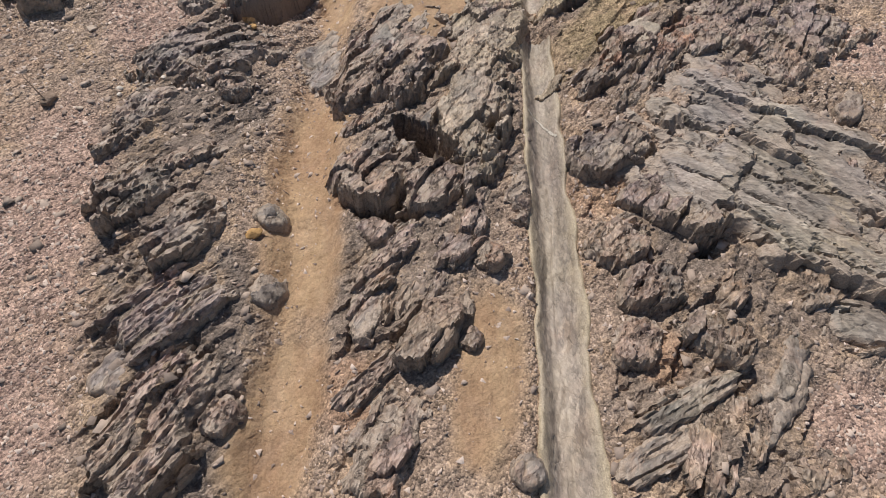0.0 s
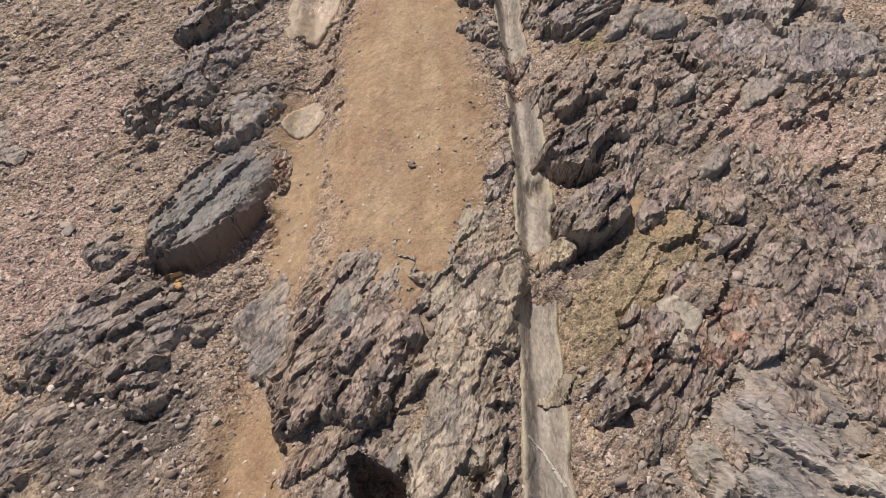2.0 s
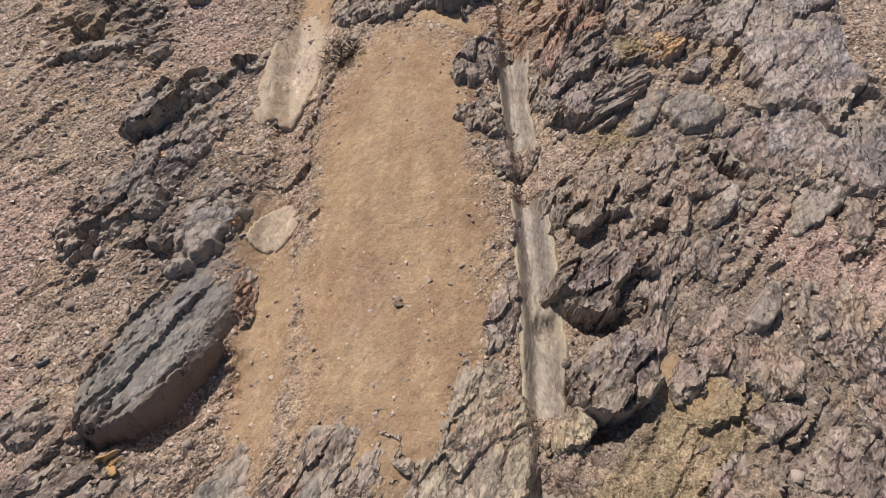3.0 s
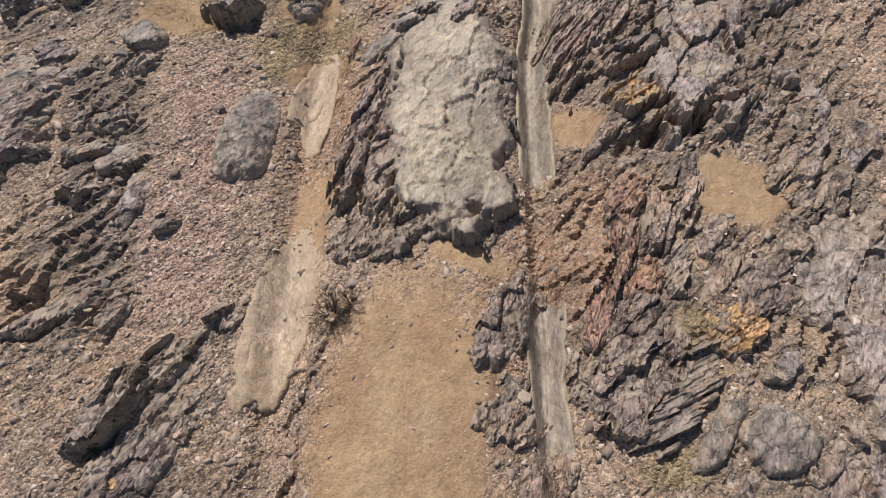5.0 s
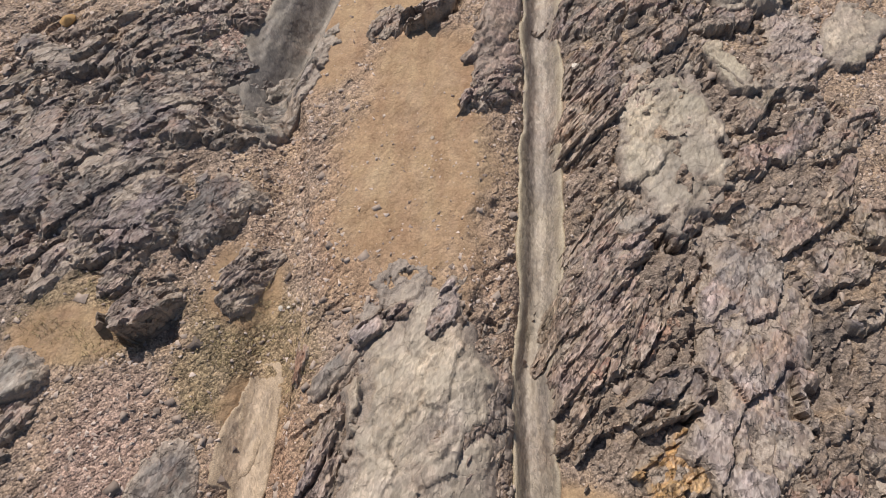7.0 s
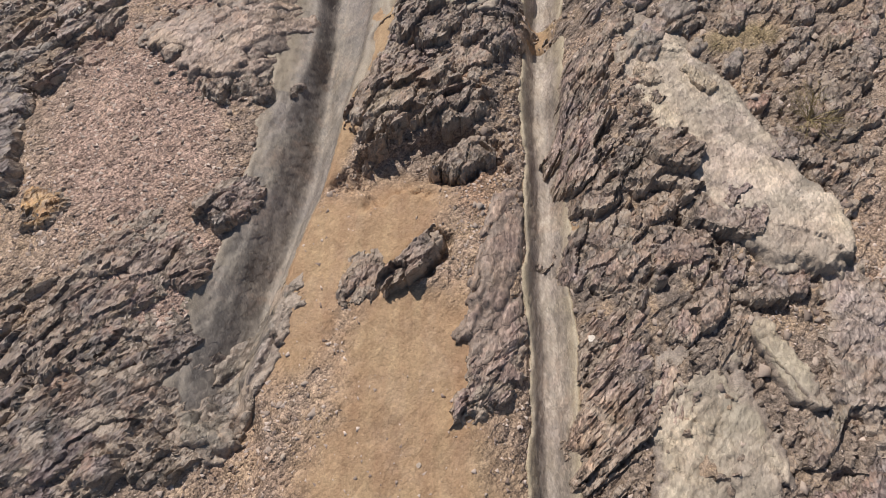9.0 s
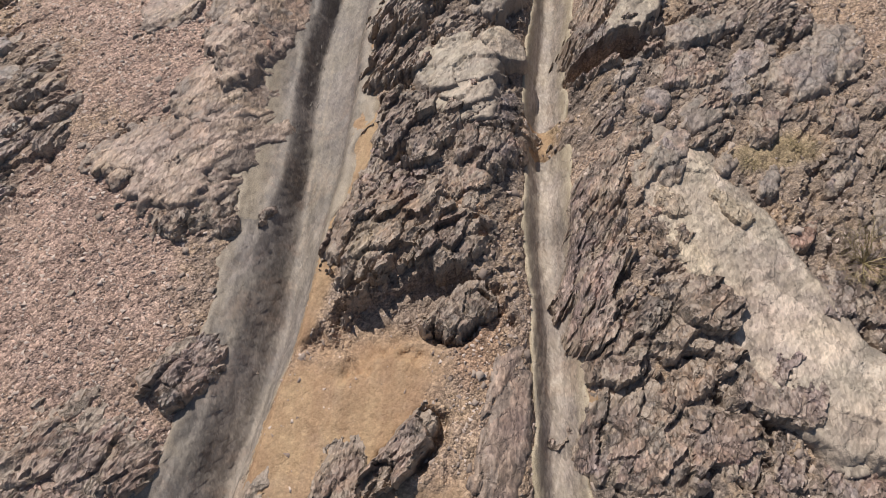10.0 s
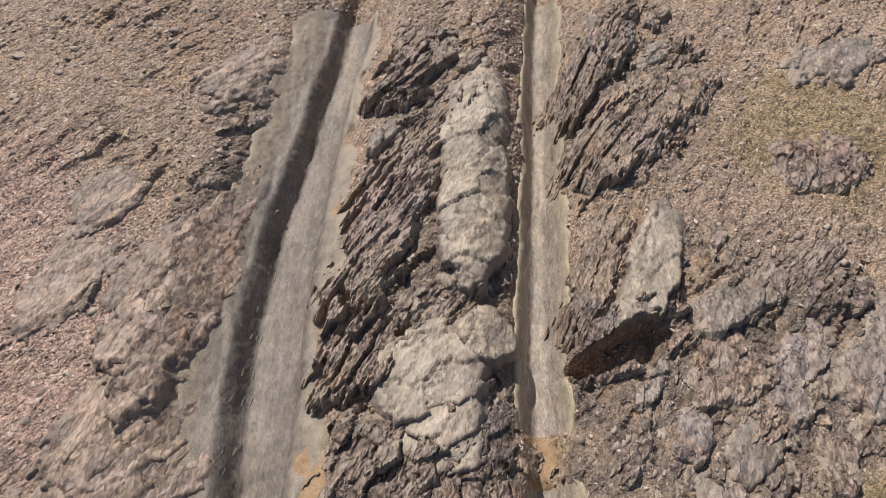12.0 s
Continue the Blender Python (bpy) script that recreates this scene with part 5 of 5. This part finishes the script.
STONE_LOOK = {
    "pale": ("pale pinkish beige loose stone lying on gravel", (0.36, 0.28, 0.22), (0.56, 0.46, 0.38)),
    "white": ("small whitish loose stone lying on the ground", (0.5, 0.43, 0.37), (0.75, 0.68, 0.6)),
    "grey": ("dark grey loose stone lying on the ground", (0.14, 0.12, 0.108), (0.3, 0.26, 0.235)),
    "brown": ("brown loose stone with broken faces on the ground", (0.15, 0.105, 0.078), (0.34, 0.25, 0.19)),
    "red": ("rusty pink loose stone lying on the ground", (0.3, 0.18, 0.13), (0.46, 0.3, 0.23)),
    "ochre": ("orange-ochre loose stone lying on gravel", (0.38, 0.22, 0.09), (0.55, 0.34, 0.15)),
}
STONE_MESH = {}
for number, (kind, (text, low, high)) in enumerate(STONE_LOOK.items()):
    look_of = single_material(kind + "_stone", low, high)
    STONE_MESH[kind] = [angular("stone", 10 * number + k, look_of) for k in range(4)]
laid = random.Random(77)


def stone(kind, x, y, radius):
    ob = new("stone", laid.choice(STONE_MESH[kind]))
    px, py = np.array([x]), np.array([y])
    z = float(surface_z(px, py, zone_masks(px, py))[0])
    ob.matrix_basis = pose(x, y, z + 0.1 * radius, laid.uniform(-15, 15), laid.uniform(-15, 15), laid.uniform(0, 360)) @ Matrix.Scale(0.85 * radius, 4)
    return tagged(ob, STONE_LOOK[kind][0], "stone", "loose stones")


stone("pale", -1.79, 1.44, 0.050)
stone("pale", -1.63, 0.80, 0.025)
stone("white", -1.48, 0.97, 0.028)
stone("pale", -1.27, 0.59, 0.020)
stone("brown", -1.82, 0.85, 0.081)
stone("grey", -0.51, 0.18, 0.068)
stone("ochre", -0.55, 0.07, 0.056)
stone("pale", 0.90, 0.17, 0.066)
stone("pale", 0.93, 0.03, 0.049)
stone("ochre", 1.20, 0.14, 0.046)
stone("red", 1.13, 0.07, 0.047)
stone("pale", -1.49, 1.86, 0.041)
stone("pale", -1.48, 0.96, 0.023)
stone("pale", -1.29, 0.59, 0.019)
stone("grey", -0.41, -0.28, 0.065)
stone("white", 0.89, 0.20, 0.038)
stone("brown", -1.82, 0.84, 0.071)
stone("grey", -1.34, 1.71, 0.031)
stone("pale", -1.47, 1.84, 0.049)
stone("white", -1.24, 1.04, 0.024)
stone("pale", -1.41, 2.00, 0.023)
stone("pale", -1.25, 0.83, 0.019)
stone("red", -0.56, 2.43, 0.042)
stone("red", -0.55, 2.26, 0.034)
stone("brown", 0.23, 2.31, 0.033)
stone("ochre", -0.87, 1.57, 0.041)
stone("brown", -0.76, 1.44, 0.048)
stone("white", -1.46, 0.92, 0.023)
stone("pale", -1.15, 1.92, 0.023)
stone("brown", -0.75, 1.41, 0.059)
stone("pale", -1.39, 3.83, 0.027)
stone("grey", -1.36, 3.97, 0.047)
stone("ochre", -1.09, 3.10, 0.07)
stone("white", -0.89, 3.25, 0.017)
stone("pale", -1.29, 3.39, 0.021)
stone("red", -1.07, 1.71, 0.044)
stone("pale", -0.98, 2.94, 0.016)
stone("brown", 0.23, 2.33, 0.025)
stone("grey", -1.28, 2.62, 0.049)
stone("pale", -1.48, 4.39, 0.017)
stone("white", -0.88, 3.24, 0.016)
stone("pale", -1.30, 3.38, 0.016)
stone("pale", 0.68, 3.56, 0.046)
stone("white", 0.90, 3.79, 0.026)
stone("pale", 1.68, 3.91, 0.041)
stone("pale", -2.03, 4.97, 0.026)
stone("brown", -1.79, 4.57, 0.033)
stone("pale", -1.38, 4.67, 0.023)
stone("pale", -1.49, 4.38, 0.022)
stone("white", -0.56, 6.00, 0.022)
stone("pale", 2.18, 5.54, 0.019)
stone("grey", -1.69, 5.38, 0.063)
stone("brown", -1.40, 5.38, 0.023)
stone("brown", 1.23, 4.41, 0.037)
stone("brown", -1.52, 4.20, 0.047)
stone("white", -0.56, 6.00, 0.019)
stone("white", -0.51, 6.00, 0.016)
stone("pale", -1.21, 5.68, 0.018)
stone("pale", -1.37, 7.56, 0.033)
stone("pale", -0.53, 6.54, 0.028)
stone("white", -1.37, 7.54, 0.035)
stone("white", -1.59, 7.72, 0.021)
stone("pale", -1.78, 7.11, 0.016)
stone("red", -1.47, 7.51, 0.040)
stone("pale", -0.45, 7.03, 0.019)
stone("pale", 0.19, 7.00, 0.018)
stone("ochre", -2.16, 7.77, 0.069)
stone("white", 1.04, 7.62, 0.038)
stone("pale", 1.19, 7.57, 0.028)
stone("pale", -1.55, 8.76, 0.026)
stone("grey", 1.68, 7.78, 0.020)
stone("pale", 0.15, 9.19, 0.078)
stone("pale", -0.71, 8.45, 0.046)
stone("brown", -1.62, 7.50, 0.024)
stone("pale", -1.06, 7.95, 0.032)
stone("pale", -1.35, 7.55, 0.035)
stone("pale", -2.21, 12.28, 0.040)
stone("pale", -1.67, 11.80, 0.033)
stone("white", 2.17, 9.69, 0.016)
stone("ochre", -2.57, 11.55, 0.059)
stone("pale", 0.67, 10.53, 0.078)
stone("pale", -2.19, 12.24, 0.036)
stone("pale", -2.33, 12.70, 0.060)
stone("pale", -1.64, 11.77, 0.032)
stone("pale", -1.97, 12.75, 0.043)
stone("red", -0.93, 10.64, 0.070)
stone("pale", -1.52, 10.63, 0.022)
stone("pale", 2.18, 9.71, 0.016)


# ---- marks scratched into the deep rut's wall ----
def scratched_mark(x, y, size, strokes):
    """Pale illegible scratches, as plain bars that lie on the stone."""
    top = tagged(new("scratched_mark"), "pale scratched mark on the deep rut's shaded wall", "scratch mark", "scratched marks")
    middle = np.interp(y, LEFT_Y, LEFT_X)

    def height(px, py):
        px, py = np.array([px]), np.array([py])
        _, s, wide = rut_left(px, py)
        return float(rut_z(rut_left, px, py, s / (1.02 * wide), 6.85, 13.9)[0][0]) + 0.003

    top.location = (x, y, height(x, y))
    for dx, dy, turn, long in strokes:
        bm = bmesh.new()
        rows = []
        for k in range(7):
            f = (k / 6 - 0.5) * long * size
            for side in (-0.5, 0.5):
                px = dx * size + f * math.cos(turn) - side * 0.004 * math.sin(turn)
                py = dy * size + f * math.sin(turn) + side * 0.004 * math.cos(turn)
                rows.append(bm.verts.new((px, py, height(x + px, y + py) - top.location.z)))
        for k in range(6):
            bm.faces.new((rows[2 * k], rows[2 * k + 1], rows[2 * k + 3], rows[2 * k + 2]))
        bmesh.ops.recalc_face_normals(bm, faces=bm.faces)
        bmesh.ops.solidify(bm, geom=bm.faces[:], thickness=0.003)
        me = bpy.data.meshes.new("stroke")
        bm.to_mesh(me)
        bm.free()
        me.materials.append(SCRATCH)
        new("stroke", me).parent = top


SCRATCH = single_material("scratched_stone", (0.3, 0.26, 0.22), (0.42, 0.37, 0.32))
scratched_mark(-0.615, 10.896, 0.041, ((-0.4, 0, 1.5, 0.9), (0.4, 0.05, 1.5, 0.8)))
scratched_mark(-0.60, 11.121, 0.064, ((-0.5, 0, 1.4, 0.9), (0, 0, 1.5, 1.0), (0.5, 0.1, 1.4, 0.8)))
scratched_mark(-0.64, 10.508, 0.046, ((-0.4, 0, 1.5, 0.9), (0.4, 0.05, 1.5, 0.8)))
scratched_mark(-0.645, 10.356, 0.064, ((-0.5, 0, 1.4, 0.9), (0, 0, 1.5, 1.0), (0.5, 0.1, 1.4, 0.8)))
scratched_mark(-0.64, 10.092, 0.064, ((-0.4, 0, 1.5, 0.9), (0.1, 0, 1.4, 0.8)))
scratched_mark(-0.66, 9.98, 0.055, ((-0.4, 0, 1.5, 0.9), (0.1, 0, 1.4, 0.8)))
scratched_mark(-0.625, 10.722, 0.041, ((-0.5, 0, 1.4, 0.9), (0, 0, 1.5, 1.0), (0.5, 0.1, 1.4, 0.8)))


# ---- dry plants ----
def blades(name, amount, kinds, long, mat, label, seed, category):
    """Thin dry stalks, bent over, where the earth holds grass."""
    rng = np.random.default_rng(seed)
    x, y = rng.uniform(-3, 3.6, amount * 30), rng.uniform(-1.4, 13.8, amount * 30)
    clump = ramp(fbm(x * 9, y * 9, 3, 61), -0.05, 0.3)
    m = zone_masks(x, y)
    ok = rng.random(x.size) < m[kinds] * clump
    x, y = x[ok][:amount], y[ok][:amount]
    n = x.size
    z = surface_z(x, y, {k: v[ok][:amount] for k, v in m.items()})
    turn, size = rng.uniform(0, 6.3, n), long * rng.uniform(0.4, 1.2, n)
    lie = rng.uniform(0.2, 0.9, n)
    dx, dy = np.cos(turn), np.sin(turn)
    w = 0.0011
    rows = []
    for f, wide in ((0, 1.0), (0.5, 0.8), (1.0, 0.15)):
        cx, cy, cz = x + dx * size * f * lie, y + dy * size * f * lie, z + size * (f * 0.55 - 0.3 * f * f * lie)
        rows.append(np.stack([cx - dy * w * wide, cy + dx * w * wide, cz], -1))
        rows.append(np.stack([cx + dy * w * wide, cy - dx * w * wide, cz + 0.0004], -1))
    co = np.stack(rows, 1)
    quad = np.array([(0, 1, 3, 2), (2, 3, 5, 4)])
    faces = (quad[None] + 6 * np.arange(n)[:, None, None]).reshape(-1)
    me = bpy.data.meshes.new(name)
    me.vertices.add(6 * n)
    me.vertices.foreach_set("co", co.astype(np.float32).ravel())
    me.loops.add(len(faces))
    me.loops.foreach_set("vertex_index", faces.astype(np.int32))
    me.polygons.add(len(faces) // 4)
    me.polygons.foreach_set("loop_start", np.arange(0, len(faces), 4, dtype=np.int32))
    me.materials.append(mat)
    me.update(calc_edges=True)
    tagged(new(name, me), label, category, kind="stuff")


blades("dry_grass", 16000, "grass", 0.05, STRAW, "short dry straw-coloured grass in earth between rocks", 8, "grass")


def bush(x, y, radius, twigs, seed, mat, label):
    """A low tangle of thin forked twigs."""
    rng = random.Random(seed)
    bm = bmesh.new()
    base = Vector((0, 0, 0))

    def twig(start, way, length, thick, depth):
        side = way.cross(Vector((rng.uniform(-1, 1), rng.uniform(-1, 1), rng.uniform(-1, 1)))).normalized()
        other = way.cross(side).normalized()
        bend = start + way * length * 0.5 + Vector((rng.uniform(-1, 1), rng.uniform(-1, 1), rng.uniform(-0.3, 1))) * length * 0.12
        tip = start + way * length
        rings = []
        for centre, r in ((start, thick), (bend, thick * 0.75), (tip, thick * 0.3)):
            rings.append([bm.verts.new(centre + r * (math.cos(k * 2.094) * side + math.sin(k * 2.094) * other)) for k in range(3)])
        for a, b in zip(rings, rings[1:]):
            for k in range(3):
                bm.faces.new((a[k], a[(k + 1) % 3], b[(k + 1) % 3], b[k]))
        if depth:
            for _ in range(3):
                turned_way = (way + Vector((rng.uniform(-1, 1), rng.uniform(-1, 1), rng.uniform(-0.4, 0.7))) * 0.8).normalized()
                twig(start.lerp(tip, rng.uniform(0.4, 1.0)), turned_way, length * rng.uniform(0.4, 0.7), thick * 0.55, depth - 1)

    for _ in range(twigs):
        a = rng.uniform(0, 6.28)
        way = Vector((math.cos(a), math.sin(a), rng.uniform(0.15, 1.1))).normalized()
        twig(base.copy(), way, radius * rng.uniform(0.5, 1.0), 0.0022, 2)
    me = bpy.data.meshes.new("dry_bush")
    bm.to_mesh(me)
    bm.free()
    me.materials.append(mat)
    ob = new("dry_bush", me)
    px, py = np.array([x]), np.array([y])
    ob.location = (x, y, float(surface_z(px, py, zone_masks(px, py))[0]) - 0.004)
    return tagged(ob, label, "bush")


bush(-0.24, 3.90, 0.12, 46, 3, TWIG, "small dark leafless thorny bush at the rut edge")
bush(2.38, 8.90, 0.17, 40, 5, STRAW, "low tangle of dry brown twigs among rocks")
bush(-0.17, 3.95, 0.09, 20, 4, TWIG, "small dark leafless thorny bush at the rut edge")


# ---- a quartz vein across the narrow rut ----
def quartz_vein(points, wide):
    """A thin pale vein that stands a little proud of the worn stone."""
    bm = bmesh.new()
    rng = random.Random(12)
    rows = []
    for (ax, ay), (bx, by) in zip(points, points[1:]):
        side = Vector((ay - by, bx - ax)).normalized()
        for k in range(12):
            f = k / 12
            px, py = ax + (bx - ax) * f + rng.uniform(-0.002, 0.002), ay + (by - ay) * f + rng.uniform(-0.002, 0.002)
            half = wide * rng.uniform(0.3, 0.7)
            for way in (-half, half):
                qx, qy = np.array([px + side.x * way]), np.array([py + side.y * way])
                _, off, across = rut_right(qx, qy)
                z = float(rut_z(rut_right, qx, qy, off / (1.02 * across), -2.2, 13.9)[0][0]) + 0.003
                rows.append(bm.verts.new((float(qx[0]), float(qy[0]), z)))
    for k in range(len(rows) // 2 - 1):
        bm.faces.new((rows[2 * k], rows[2 * k + 1], rows[2 * k + 3], rows[2 * k + 2]))
    bmesh.ops.recalc_face_normals(bm, faces=bm.faces)
    bmesh.ops.solidify(bm, geom=bm.faces[:], thickness=0.003)
    me = bpy.data.meshes.new("quartz_vein")
    bm.to_mesh(me)
    bm.free()
    me.materials.append(QUARTZ)
    return tagged(new("quartz_vein", me), "thin whitish quartz vein crossing the worn grey rut", "vein")


QUARTZ = single_material("quartz", (0.42, 0.38, 0.33), (0.62, 0.57, 0.5))
quartz_vein(((0.80, 0.92), (0.86, 0.87), (0.90, 0.80), (0.94, 0.72)), 0.009)
